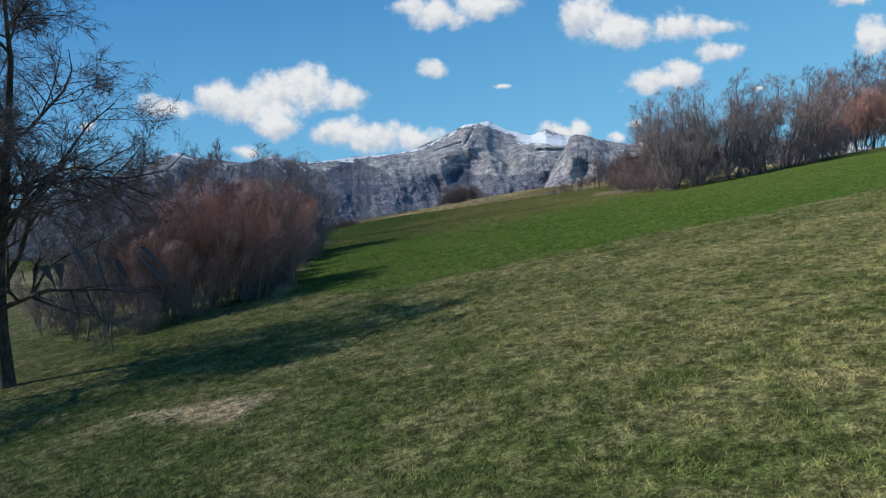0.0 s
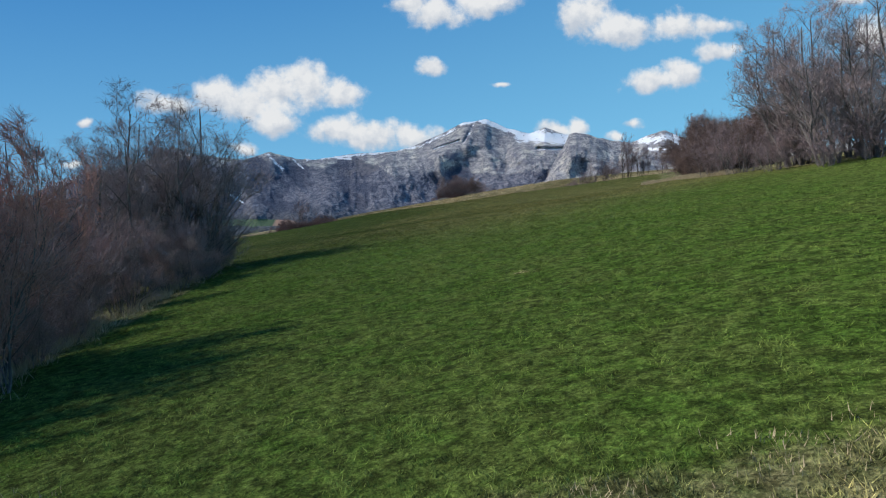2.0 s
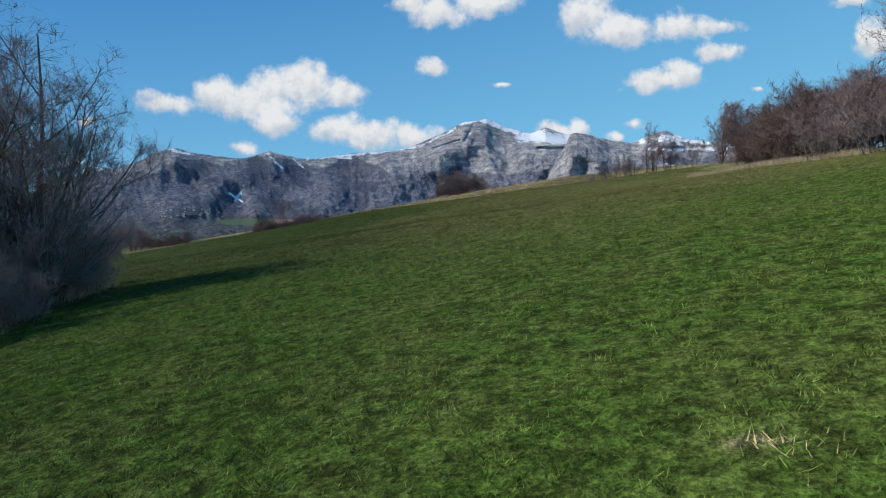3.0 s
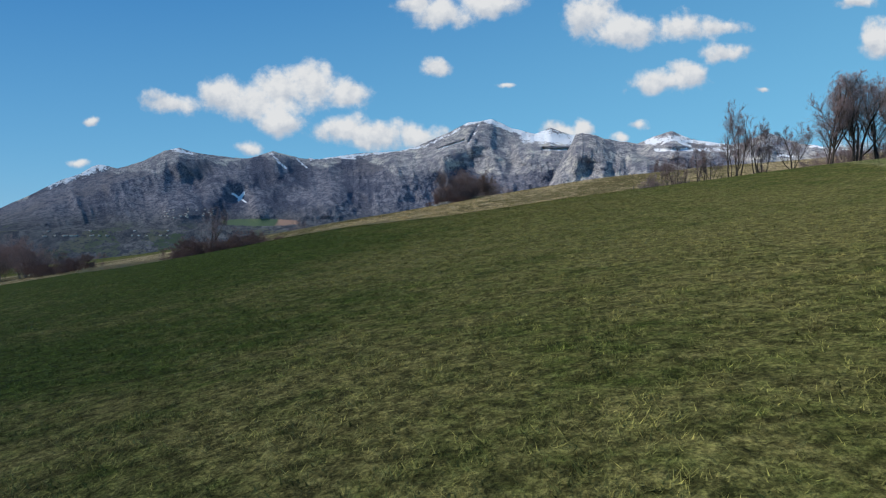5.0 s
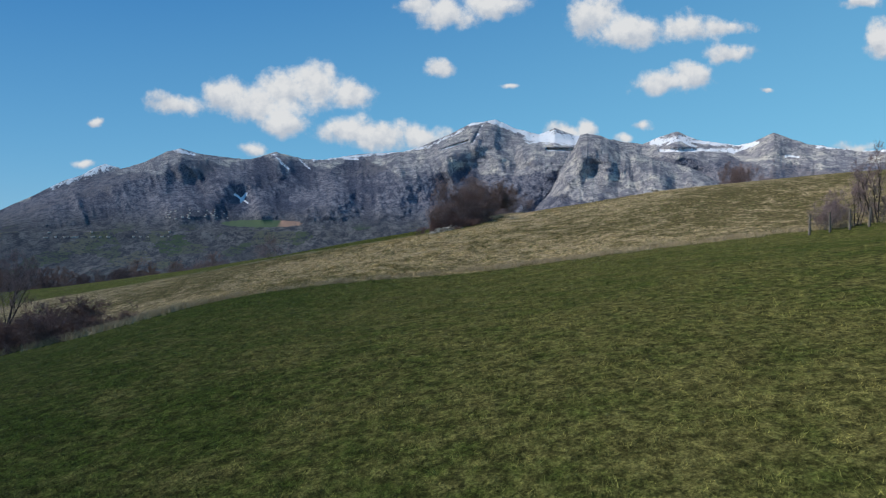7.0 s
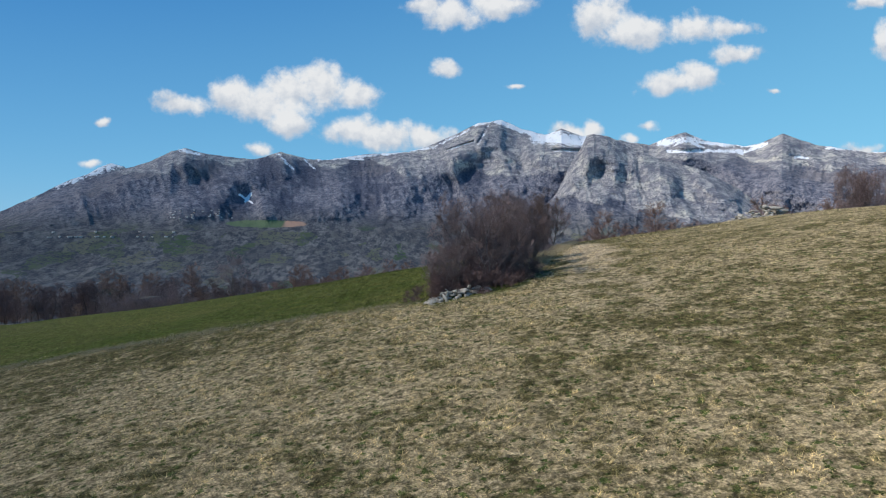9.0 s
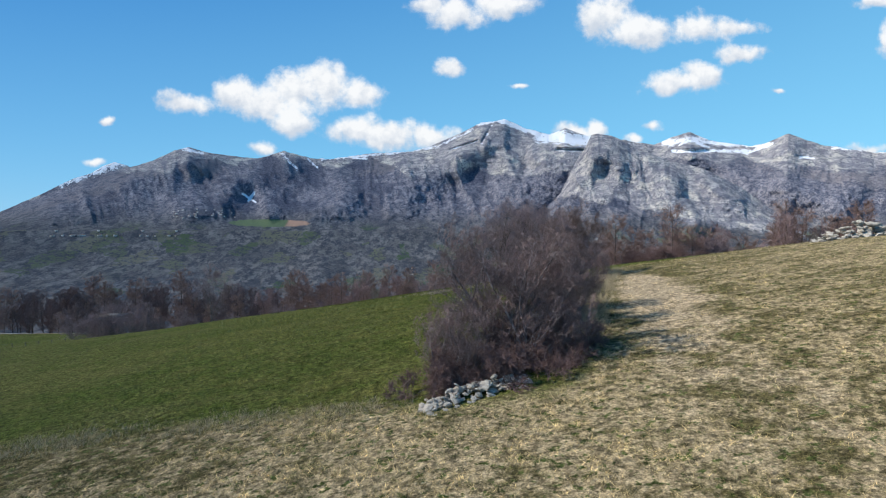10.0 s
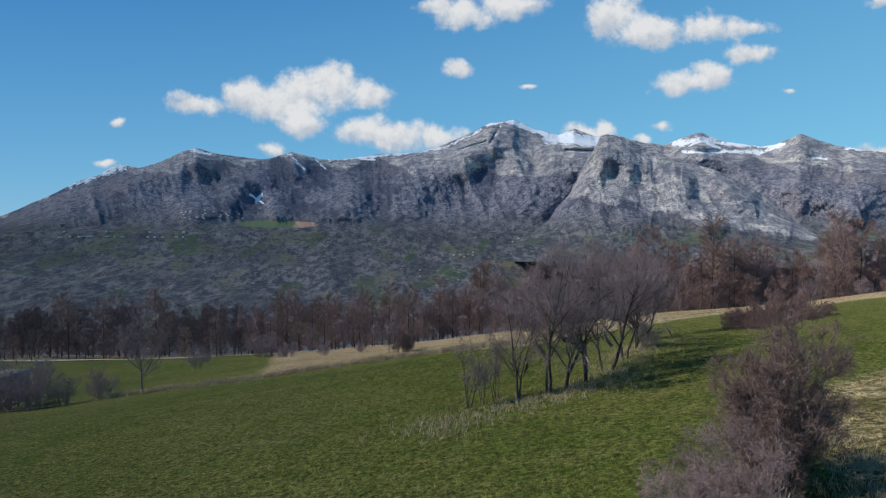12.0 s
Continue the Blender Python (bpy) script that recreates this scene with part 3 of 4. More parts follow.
def range_mesh(name, mat, peaks, lo, hi, n_az, near, foot_r, crest_r, near_e, foot_e, rows, seed, crests, drifts, rock_from, step):
    """A mountain: gentle lower slopes from near to foot_r, then a steep face up to its crest line, and down behind. Returns it and its grid."""
    line = np.linspace(lo, hi, n_az)
    top = skyline(line, peaks) + 0.17 * (ribs(line, line * 0 + seed, 1.3, seed, 4, 0.55) - 0.5)
    s = np.concatenate([np.linspace(-1, 0, rows[0], endpoint=False), np.linspace(0, 1, rows[1]), [1.04, 1.1, 1.2]])
    az, sj = np.meshgrid(line, s)
    crest_e = np.broadcast_to(top, az.shape)
    face = np.clip(sj, 0, 1)
    el = np.where(sj > 0, foot_e + (crest_e - foot_e) * face, foot_e + (near_e - foot_e) * np.clip(-sj, 0, 1) ** 0.8)
    r = np.where(sj > 0, foot_r + (crest_r - foot_r) * np.maximum(sj, 0) ** 0.8, foot_r + (foot_r - near) * sj)
    u, h = az * 75, el * 75
    bend_u = 190 * (layers(u, h, 420, seed + 60, 4) - 0.5)
    gully = ribs(u + bend_u + 0.35 * h, h * 0.55 + 900, 260, seed + 80, 7, 0.52)
    lump = layers(u, h * 0.8, 330, seed + 90, 5) - 0.5
    beds = layers(u * 0.12 + 40, h + 0.16 * u + 26 * lump, 44, seed + 95, 3, 0.6) - 0.5
    stand = 185 * (gully - 0.62) + 110 * lump
    for *way, out, wide in crests:
        d = np.min([from_line(az, el, *p, *q) for p, q in zip(way[:-1], way[1:])], axis=0)
        d = np.clip(1 - (d + 1.1 * (layers(u, h, 170, seed + 120, 5, 0.55) - 0.5)) / (1.5 * wide), 0, 1)
        stand = stand + 0.8 * out * d * d * (3 - 2 * d)
    # an open, even slope round the lone snow patch
    stand = stand * (1 - 0.9 * np.exp(-((az + 14.4) ** 2 + (el - 2.2) ** 2) / 1.4))
    rock = np.clip((el - skyline(az, rock_from)) / 1.6 + 0.5 + 1.5 * (gully - 0.6) + 1.1 * (layers(u, h, 200, seed + 140, 5) - 0.5), 0, 1)
    white = np.zeros_like(az)
    for a0, e0, a1, e1, half, full in drifts:
        white = np.maximum(white, full * np.clip(1.25 - 0.62 * from_line(az, el, a0, e0, a1, e1) / half, 0, 1))
    stand = (stand + step * rock * beds) * (1 - 0.6 * np.clip(white, 0, 1) * np.clip((el - 5.2) / 0.6, 0, 1))
    r = r - np.where(sj > 0, stand * np.clip(face * 5, 0, 1) * np.clip((1 - face) * 4 + 0.12, 0, 1), 0)
    z = r * np.tan(np.radians(el))
    low = np.clip(-sj, 0, 1)
    ground_lump = 60 * (layers(az * 40, r * 0.5, 220, seed + 150, 6, 0.55) - 0.5) + 34 * (ribs(az * 45, r * 0.6, 260, seed + 160, 5) - 0.55)
    z = z + np.where(sj <= 0, ground_lump * np.clip(low * 6, 0, 1) * (1 - 0.75 * low), 0) - np.clip(sj - 1, 0, 1) * 900
    meadow = np.clip(1 - np.abs(az + 12.8) / 3.6, 0, 1) ** 0.3 * np.clip(1 - np.abs(el - 0.1) / 0.42, 0, 1) ** 0.5
    a = np.radians(az)
    verts = np.stack([EYE.x + np.sin(a) * r, EYE.y + np.cos(a) * r, EYE.z + z], -1)
    k = np.arange(az.size).reshape(az.shape)
    quads = np.stack([k[:-1, :-1], k[:-1, 1:], k[1:, 1:], k[1:, :-1]], -1).reshape(-1, 4)
    ob = mesh_object(name, verts.reshape(-1, 3), quads, mat, True)
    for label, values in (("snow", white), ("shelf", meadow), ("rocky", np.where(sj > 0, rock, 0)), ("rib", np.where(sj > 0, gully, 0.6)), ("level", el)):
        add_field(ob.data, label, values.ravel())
    return ob, verts


MAIN_ROCK = [(-60, 4), (-28, 3.4), (-22, 4.4), (-17, 5.0), (-10, 5.2), (-4, 5.2), (0, 4.8), (4, 4.6), (10, 4.7), (15, 4.8), (20, 5.4), (27, 5.2), (33, 4.6), (60, 4)]
SPUR_ROCK = [(6, 1.6), (11, 2.2), (14, 1.9), (18, 1.5), (22, 0.9), (26, -0.2), (34, -0.6)]
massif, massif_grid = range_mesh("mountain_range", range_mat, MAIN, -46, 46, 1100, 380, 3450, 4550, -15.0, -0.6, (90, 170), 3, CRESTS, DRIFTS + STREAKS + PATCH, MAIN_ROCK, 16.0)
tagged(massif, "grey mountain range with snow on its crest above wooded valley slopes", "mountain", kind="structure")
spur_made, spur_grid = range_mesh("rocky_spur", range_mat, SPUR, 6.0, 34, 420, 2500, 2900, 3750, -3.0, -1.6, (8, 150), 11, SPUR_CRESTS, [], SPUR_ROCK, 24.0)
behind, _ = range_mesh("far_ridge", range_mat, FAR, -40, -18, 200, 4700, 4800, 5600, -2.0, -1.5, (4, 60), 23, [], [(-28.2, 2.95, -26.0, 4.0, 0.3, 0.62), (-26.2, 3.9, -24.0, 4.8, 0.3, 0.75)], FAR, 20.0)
tagged(behind, "distant mountain ridge with a snowy crest", "mountain", kind="structure")
tagged(spur_made, "pale limestone spur with a bare cliff in front of the range", "mountain", kind="structure")


# ---- trees ----
class Wood:
    """Collects tubes and twigs."""

    def __init__(self):
        self.v, self.f, self.tv, self.tf = [], [], [], []

    def tube(self, pts, radii, sides=6):
        base = len(self.v)
        for k, (p, r) in enumerate(zip(pts, radii)):
            d = (pts[min(k + 1, len(pts) - 1)] - pts[max(k - 1, 0)]).normalized()
            u = d.orthogonal().normalized()
            v = d.cross(u)
            for j in range(sides):
                t = j * math.tau / sides
                self.v.append(p + (u * math.cos(t) + v * math.sin(t)) * r)
        for k in range(len(pts) - 1):
            for j in range(sides):
                a, b = base + k * sides + j, base + k * sides + (j + 1) % sides
                self.f.append((a, b, b + sides))
                self.f.append((a, b + sides, a + sides))

    def twig(self, p, d, r, fine):
        base = len(self.tv)
        if not fine:
            u = d.orthogonal().normalized() * r
            u.rotate(Matrix.Rotation(base * 2.4, 3, d.normalized()))
            self.tv += [p - u, p + u, p + d]
            self.tf.append((base, base + 1, base + 2))
            return
        u = d.orthogonal().normalized()
        v = d.cross(u).normalized()
        for j in range(3):
            t = j * math.tau / 3
            self.tv.append(p + (u * math.cos(t) + v * math.sin(t)) * r)
        self.tv.append(p + d)
        self.tf += [(base, base + 1, base + 3), (base + 1, base + 2, base + 3), (base + 2, base, base + 3)]


def wild(rng, s=1.0):
    return Vector((rng.gauss(0, s), rng.gauss(0, s), rng.gauss(0, s)))


def limb(wood, rng, start, way, length, radius, level, style):
    """A branch with its side branches, and twigs on the finest ones."""
    steps = 6 if level == 0 else 5 if level == 1 else 4 if level == 2 else 3
    pts, radii, p, d = [start.copy()], [radius], start.copy(), way.normalized()
    for k in range(steps):
        d = (d + wild(rng, style["wobble"]) + Vector((0, 0, style["lift"]))).normalized()
        p = p + d * (length / steps)
        pts.append(p.copy())
        radii.append(radius * (1 - 0.82 * (k + 1) / steps))
    if level > style["solid"]:
        wood.twig(start, pts[-1] - start, max(radius, style["thick"]), style["fine"])
    else:
        wood.tube(pts, radii, 7 if level == 0 else 4 if level == 1 else 3)
    deep = style["levels"]
    if level < deep:
        for _ in range(style["forks"][level]):
            s = rng.uniform(style["bare"][level], 1.0)
            k = min(int(s * steps), steps - 1)
            at = pts[k].lerp(pts[k + 1], s * steps - k)
            axis = (pts[k + 1] - pts[k]).normalized()
            out = axis.orthogonal().normalized()
            out.rotate(Matrix.Rotation(rng.uniform(0, math.tau), 3, axis))
            spread_by = style["open"][level] * rng.uniform(0.7, 1.3)
            child = (axis + out * spread_by).normalized()
            limb(wood, rng, at, child, length * style["ratio"][level] * rng.uniform(0.65, 1.2) * (1.15 - 0.55 * s),
                 max(radius * (1 - 0.8 * s) * 0.62, 0.004), level + 1, style)
    if level >= deep - 1:
        for _ in range(style["twigs"] if level == deep else style["twigs"] // 2):
            s = rng.uniform(0.15, 1.0)
            k = min(int(s * steps), steps - 1)
            at = pts[k].lerp(pts[k + 1], s * steps - k)
            axis = (pts[k + 1] - pts[k]).normalized()
            td = (axis * 0.8 + wild(rng, 0.45) + Vector((0, 0, style["lift"] * 2))).normalized() * style["twig"] * rng.uniform(0.4, 1.2)
            wood.twig(at, td, style["thick"], style["fine"])
            for _ in range(style["split"]):
                at2 = at + td * rng.uniform(0.25, 0.8)
                wood.twig(at2, (td.normalized() * 0.8 + wild(rng, 0.5)).normalized() * td.length * rng.uniform(0.3, 0.7), style["thick"] * 0.75, style["fine"])


def grown(name, label, category, seed, style, trunk_mat, twig_mat):
    """A bare tree or shrub: trunk (with its limbs) and crown (the twigs)."""
    rng = random.Random(seed)
    wood, feet = Wood(), []
    for k in range(style["stems"]):
        turn = rng.uniform(0, math.tau)
        foot = Vector((math.cos(turn), math.sin(turn), 0)) * style["base"] * rng.uniform(0.2, 1.0) * (style["stems"] > 1)
        feet.append(foot)
        lean = Vector((math.cos(turn) * style["lean"] * rng.uniform(0.3, 1.2), math.sin(turn) * style["lean"] * rng.uniform(0.3, 1.2), 1))
        h = style["tall"] * (1 if k == 0 else rng.uniform(0.6, 1.0))
        limb(wood, rng, foot - Vector((0, 0, 0.25)), lean, h, style["girth"] * (1 if k == 0 else rng.uniform(0.6, 1)), 0, style)
    if style["stems"] > 1:
        for foot in feet:
            wood.tube([Vector((0, 0, -0.25)), foot - Vector((0, 0, 0.25))], [style["girth"], style["girth"]], 3)
    if "dome" in style:
        wide, mid, half = style["dome"]

        def inside(p):
            """Draw what grows past the crown's uneven outline back into it."""
            q = Vector((p.x / wide, p.y / wide, (p.z - mid) / half))
            far = q.length
            edge = 1 + 0.22 * noise.noise(q.normalized() * 1.6 + Vector((seed, 0, 0))) + 0.1 * noise.noise(q.normalized() * 5 + Vector((0, seed, 0)))
            if far < 0.7 * edge or p.z < mid - half * 0.8:
                return p
            to = edge * (0.7 + 0.3 * (1 - math.exp(-(far / edge - 0.7) / 0.3)))
            return Vector((p.x * to / far, p.y * to / far, mid + (p.z - mid) * to / far))

        wood.v, wood.tv = [inside(p) for p in wood.v], [inside(p) for p in wood.tv]
    root = new(name)
    part("trunk", wood.v, wood.f, trunk_mat, root)
    part("crown", wood.tv, wood.tf, twig_mat, root, smooth=False)
    return tagged(root, label, category)


TREE = dict(stems=1, base=0.0, lean=0.12, tall=6.2, girth=0.12, wobble=0.13, lift=0.05, levels=3, solid=2, forks=(13, 8, 4), bare=(0.2, 0.1, 0.1), fine=False,
            open=(1.05, 0.9, 0.9), ratio=(0.62, 0.55, 0.5), twigs=7, twig=0.5, thick=0.010, split=2)
ASH = dict(TREE, stems=5, base=0.6, lean=0.26, tall=7.4, girth=0.1, wobble=0.13, lift=0.08, forks=(9, 6, 4), bare=(0.06, 0.1, 0.1), open=(0.75, 0.8, 0.85), ratio=(0.5, 0.52, 0.5), twigs=6, twig=0.45, thick=0.0066, split=1, dome=(3.6, 4.2, 4.4))
POLE = dict(TREE, stems=6, base=1.2, lean=0.08, forks=(10, 4, 2), open=(0.6, 0.6, 0.7), ratio=(0.34, 0.5, 0.5), tall=7.0, girth=0.05, lift=0.12, bare=(0.05, 0.1, 0.1), twigs=8, twig=0.4)
SHRUB = dict(TREE, stems=13, base=0.9, lean=0.45, tall=3.4, girth=0.03, forks=(7, 4, 2), bare=(0.06, 0.1, 0.1), open=(0.8, 0.8, 0.8), ratio=(0.5, 0.5, 0.5), lift=0.05, twigs=4, twig=0.42, thick=0.0085, solid=1, split=1)
HERO = dict(SHRUB, stems=13, base=0.5, tall=4.6, forks=(10, 7, 6), bare=(0.03, 0.06, 0.08), solid=3, split=1, twigs=6, twig=0.14, thick=0.006, girth=0.05, wobble=0.2, lean=0.24,
            open=(0.85, 0.85, 0.95), ratio=(0.44, 0.5, 0.48), lift=0.06, dome=(2.15, 2.4, 2.6))
CROWNED = dict(TREE, stems=2, base=0.25, lean=0.16, tall=6.0, girth=0.09, wobble=0.13, lift=0.05, forks=(11, 7, 5), bare=(0.24, 0.12, 0.1), open=(0.85, 0.85, 0.9), ratio=(0.6, 0.55, 0.5),
               twigs=7, twig=0.42, thick=0.006, split=2, dome=(3.2, 4.3, 3.1))
UPRIGHT = dict(TREE, stems=2, base=0.3, lean=0.15, tall=6.6, girth=0.1, wobble=0.14, lift=0.08, forks=(12, 7, 4), bare=(0.2, 0.1, 0.1), open=(0.65, 0.75, 0.85), ratio=(0.45, 0.5, 0.5),
               twigs=7, twig=0.42, thick=0.0068, split=1, dome=(2.4, 4.2, 3.3))
SLIM = dict(TREE, stems=4, base=0.35, lean=0.17, tall=6.6, girth=0.075, forks=(7, 5, 3), bare=(0.38, 0.1, 0.1), open=(0.6, 0.7, 0.8), ratio=(0.4, 0.5, 0.5), lift=0.1, twigs=5, twig=0.42, thick=0.009, split=1)
BIG = dict(TREE, tall=12.5, girth=0.2, wobble=0.15, forks=(20, 11, 7), bare=(0.18, 0.12, 0.1), open=(1.2, 0.95, 0.95), ratio=(0.5, 0.52, 0.5), lift=-0.01, twigs=9, twig=0.5, thick=0.009, split=3, dome=(5.8, 8.4, 6.2))
MOUND = dict(TREE, stems=18, base=1.3, lean=0.9, tall=1.9, girth=0.014, levels=2, solid=0, forks=(8, 5), bare=(0.05, 0.1), open=(0.9, 0.9), ratio=(0.5, 0.5), lift=0.0, wobble=0.2, twigs=9, twig=0.36, thick=0.009, split=2)
LARCH = dict(TREE, levels=2, solid=0, tall=13.0, girth=0.16, lean=0.02, wobble=0.02, forks=(60, 6), bare=(0.05, 0.15), open=(2.0, 0.8), ratio=(0.23, 0.45), lift=0.03, twigs=5, twig=0.8, thick=0.038, split=1)
FARTREE = dict(TREE, levels=2, solid=0, tall=11.0, girth=0.13, forks=(30, 8), bare=(0.02, 0.1), open=(0.75, 0.85), ratio=(0.38, 0.5), twigs=6, twig=0.9, thick=0.032, split=1, dome=(4.2, 6.2, 5.8))

models = {
    "tree": [grown("bare_tree", "leafless field tree with a grey-brown trunk and fine twigs", "tree", 20 + k, dict(TREE, tall=6.6 + 0.5 * k), bark_trunk, twig_purple) for k in range(3)],
    "ash": [grown("bare_tree", "tall leafless many-stemmed tree in a hedge row", "tree", 30 + k, dict(ASH), bark_trunk, twig_ash) for k in range(2)],
    "pole": [grown("aspen_clump", "clump of slim upright leafless saplings in a hedge", "tree", 40 + k, POLE, bark_trunk, twig_purple) for k in range(2)],
    "red": [grown("willow_shrub", "dense reddish-brown leafless shrub in a hedge", "shrub", 50 + k, dict(SHRUB, tall=4.6, stems=18, base=1.2, lean=0.3, forks=(9, 5, 3), bare=(0.04, 0.1, 0.1), open=(0.55, 0.6, 0.7), lift=0.1, twigs=5, split=1, thick=0.0065, dome=(2.5, 2.5, 2.6)), bark_trunk, twig_red) for k in range(2)],
    "shrub": [grown("hedge_shrub", "leafless grey-purple shrub with a thicket of twigs", "shrub", 60 + k, SHRUB, bark_trunk, twig_purple) for k in range(2)],
    "hero": [grown("hedge_shrub", "leafless grey-purple shrub growing on a heap of stones", "shrub", 65 + k, HERO, bark_thorn, twig_thorn) for k in range(2)],
    "crowned": [grown("bare_tree", "leafless broad-crowned tree with forked grey trunk", "tree", 130 + k, CROWNED, bark_brown, twig_purple) for k in range(3)],
    "upright": [grown("bare_tree", "leafless dark-stemmed field tree with an upright crown", "tree", 170 + k, UPRIGHT, bark_brown, twig_purple) for k in range(2)],
    "slim": [grown("bare_tree", "slim leafless many-stemmed tree at the end of a field", "tree", 140 + k, SLIM, bark_brown, twig_purple) for k in range(3)],
    "big": [grown("bare_tree", "large leafless tree with dark trunk and wide hanging crown", "tree", 150, BIG, bark_brown, twig_dark)],
    "vase": [grown("hedge_shrub", "upright leafless purple-brown shrub at the end of a hedge", "shrub", 77, dict(SHRUB, tall=3.9, stems=20, base=0.45, lean=0.26, wobble=0.1, lift=0.06, forks=(10, 6, 4), bare=(0.08, 0.08, 0.1), open=(0.5, 0.6, 0.7), ratio=(0.38, 0.5, 0.5), twigs=6, twig=0.25, thick=0.005, split=1), bark_thorn, twig_thicket)],
    "brown": [grown("hedge_shrub", "dense brown leafless hedge shrub", "shrub", 70 + k, dict(SHRUB, tall=3.8, stems=14, forks=(8, 5, 3), open=(0.65, 0.7, 0.8), lift=0.09, twigs=5, split=1, thick=0.0065), bark_trunk, twig_brown) for k in range(2)],
    "thicket": [grown("hedge_shrub", "dense dark brown leafless shrub of the upper hedge", "shrub", 190 + k, dict(SHRUB, stems=16, base=1.1, lean=0.4, forks=(9, 5, 3), open=(0.7, 0.75, 0.8), twigs=5, split=1, thick=0.0075), bark_brown, twig_thicket) for k in range(2)],
    "mound": [grown("bramble_bush", "low dark red-brown bramble thicket", "bush", 80 + k, MOUND, bark_brown, twig_bramble) for k in range(2)],
    "larch": [grown("larch_tree", "leafless orange-brown larch at the forest edge", "tree", 90 + k, LARCH, bark_brown, twig_orange) for k in range(2)],
    "dusky": [grown("forest_tree", "leafless dark purple-brown tree of the woodland edge", "tree", 110 + k, FARTREE, bark_brown, twig_dusky) for k in range(2)],
    "far": [grown("forest_tree", "leafless brown tree of the woodland edge", "tree", 100 + k, FARTREE, bark_brown, twig_purple if k == 2 else twig_forest) for k in range(3)],
}
used = {}


def plant(kind, x, y, size=1.0, turn=None, wide=1.0, group=""):
    """Set a model, or a copy of it, on the ground at x, y."""
    k = used.get(kind, 0)
    used[kind] = k + 1
    src = models[kind][k % len(models[kind])]
    turn = (k * 137.5) % 360 if turn is None else turn
    m = pose(x, y, height(x, y) - 0.05, 0, 0, turn) @ Matrix.Diagonal((size * wide, size * wide, size, 1))
    if k < len(models[kind]):
        src.matrix_world = m
        ob = src
    else:
        ob = copy_thing(src, m @ Matrix.Diagonal((1 / src.scale[0], 1 / src.scale[1], 1 / src.scale[2], 1)))
    return tagged(ob, group=group)


rng = random.Random(7)
# hedge beside the first meadow
HEDGE = "trees of the lower hedge"
plant("big", -11.8, 20.1, 0.93, wide=1.18, group=HEDGE)
# two more, trunks out of view, added to cast shade on the meadow
plant("big", -14.5, 12.8, 0.5, group=HEDGE)
plant("big", -12.9, 17.6, 0.82, group=HEDGE)
plant("pole", -12.2, 27.6, 0.95, group=HEDGE)
for x, y, s in ((-11, 29, 0.95), (-9.3, 29.5, 1.1), (-8.0, 31.5, 1.25), (-7.0, 33.5, 1.2), (-9.6, 33.5, 1.3)):
    plant("red", x, y, s, group=HEDGE)
for x, y, s in ((-11.5, 31.5, 1.0), (-10.6, 34.5, 1.05), (-12.5, 36, 1.1), (-13.5, 30, 1.05)):
    plant("pole", x, y, s, group=HEDGE)
for x, y, s in ((-8.6, 37.5, 0.75), (-7.9, 40, 0.75), (-7.6, 43.5, 0.72), (-7.2, 46.5, 0.72), (-8.2, 49, 0.75), (-7.4, 51.5, 0.6), (-10.2, 45, 0.9), (-10, 41, 0.9)):
    plant("brown", x, y, s, group=HEDGE)
for x, y, s in ((-11.6, 51.8, 1.1), (-9.6, 50.8, 1.15), (-8.4, 52.3, 1.1), (-7.6, 50.6, 0.85), (-12.6, 47.5, 0.95), (-10.4, 48.2, 0.9)):
    plant("ash", x, y, s, wide=1.1, group=HEDGE)
for x, y, s in ((-17, 33, 0.9), (-15, 39, 1.1), (-16, 46, 1.2)):
    plant("brown", x, y, s, group=HEDGE)
for x, y, s in ((-7.3, 31, 0.34), (-6.5, 33, 0.36), (-6.5, 35.5, 0.36), (-7.2, 38.2, 0.4), (-9.4, 28.4, 0.4), (-10.8, 27.2, 0.4), (-6.6, 48.6, 0.38), (-7.8, 54.2, 0.5), (-9.6, 55.6, 0.7)):
    plant("brown", x, y, s, group=HEDGE)
# hedge on the upper side of the sown field
UPPER = "trees of the upper hedge"
for x, y, s in ((20.6, 49.6, 0.92), (22.6, 49.4, 0.98), (25, 49.2, 1.02), (27.6, 49.2, 1.02), (30.4, 50, 1.0), (33.4, 51.5, 1.0), (24.5, 53, 0.98), (29, 53.5, 1.04), (21.4, 53.2, 1.0), (22.6, 55.2, 1.05)):
    plant("ash", x, y, s, wide=1.12, group=UPPER)
for x, y, s in ((20.2, 56, 0.9), (20.4, 60, 0.8), (22, 53.5, 1.0), (19.6, 52, 0.6), (26, 53.5, 1.0), (33.5, 53, 1.0), (20, 48.6, 0.5), (21.8, 48.3, 0.6), (23.6, 48.2, 0.55),
                (25.8, 48, 0.6), (28.2, 48.2, 0.65), (30.6, 48.8, 0.6), (32.6, 50, 0.7), (35.5, 52.5, 0.8)):
    plant("shrub", x, y, s, group=UPPER)
for x, y, s in ((39, 58, 1.15), (42, 59, 1.3), (45, 61, 1.3), (48, 62, 1.3)):
    plant("red", x, y, s, group=UPPER)
    plant("tree", x + 1.5, y + 2, 1.0, group=UPPER)
for k in range(10):
    t = 0.8 * k / 9
    plant("thicket", 23.8 + 4.2 * t + rng.uniform(-0.5, 0.5), 64 + 16.5 * t, rng.uniform(1.15, 1.35) * (0.97 - 0.3 * t), group=UPPER)
    plant("thicket", 26.2 + 4.2 * t, 65 + 17 * t, rng.uniform(1.15, 1.35) * (0.97 - 0.3 * t), group=UPPER)
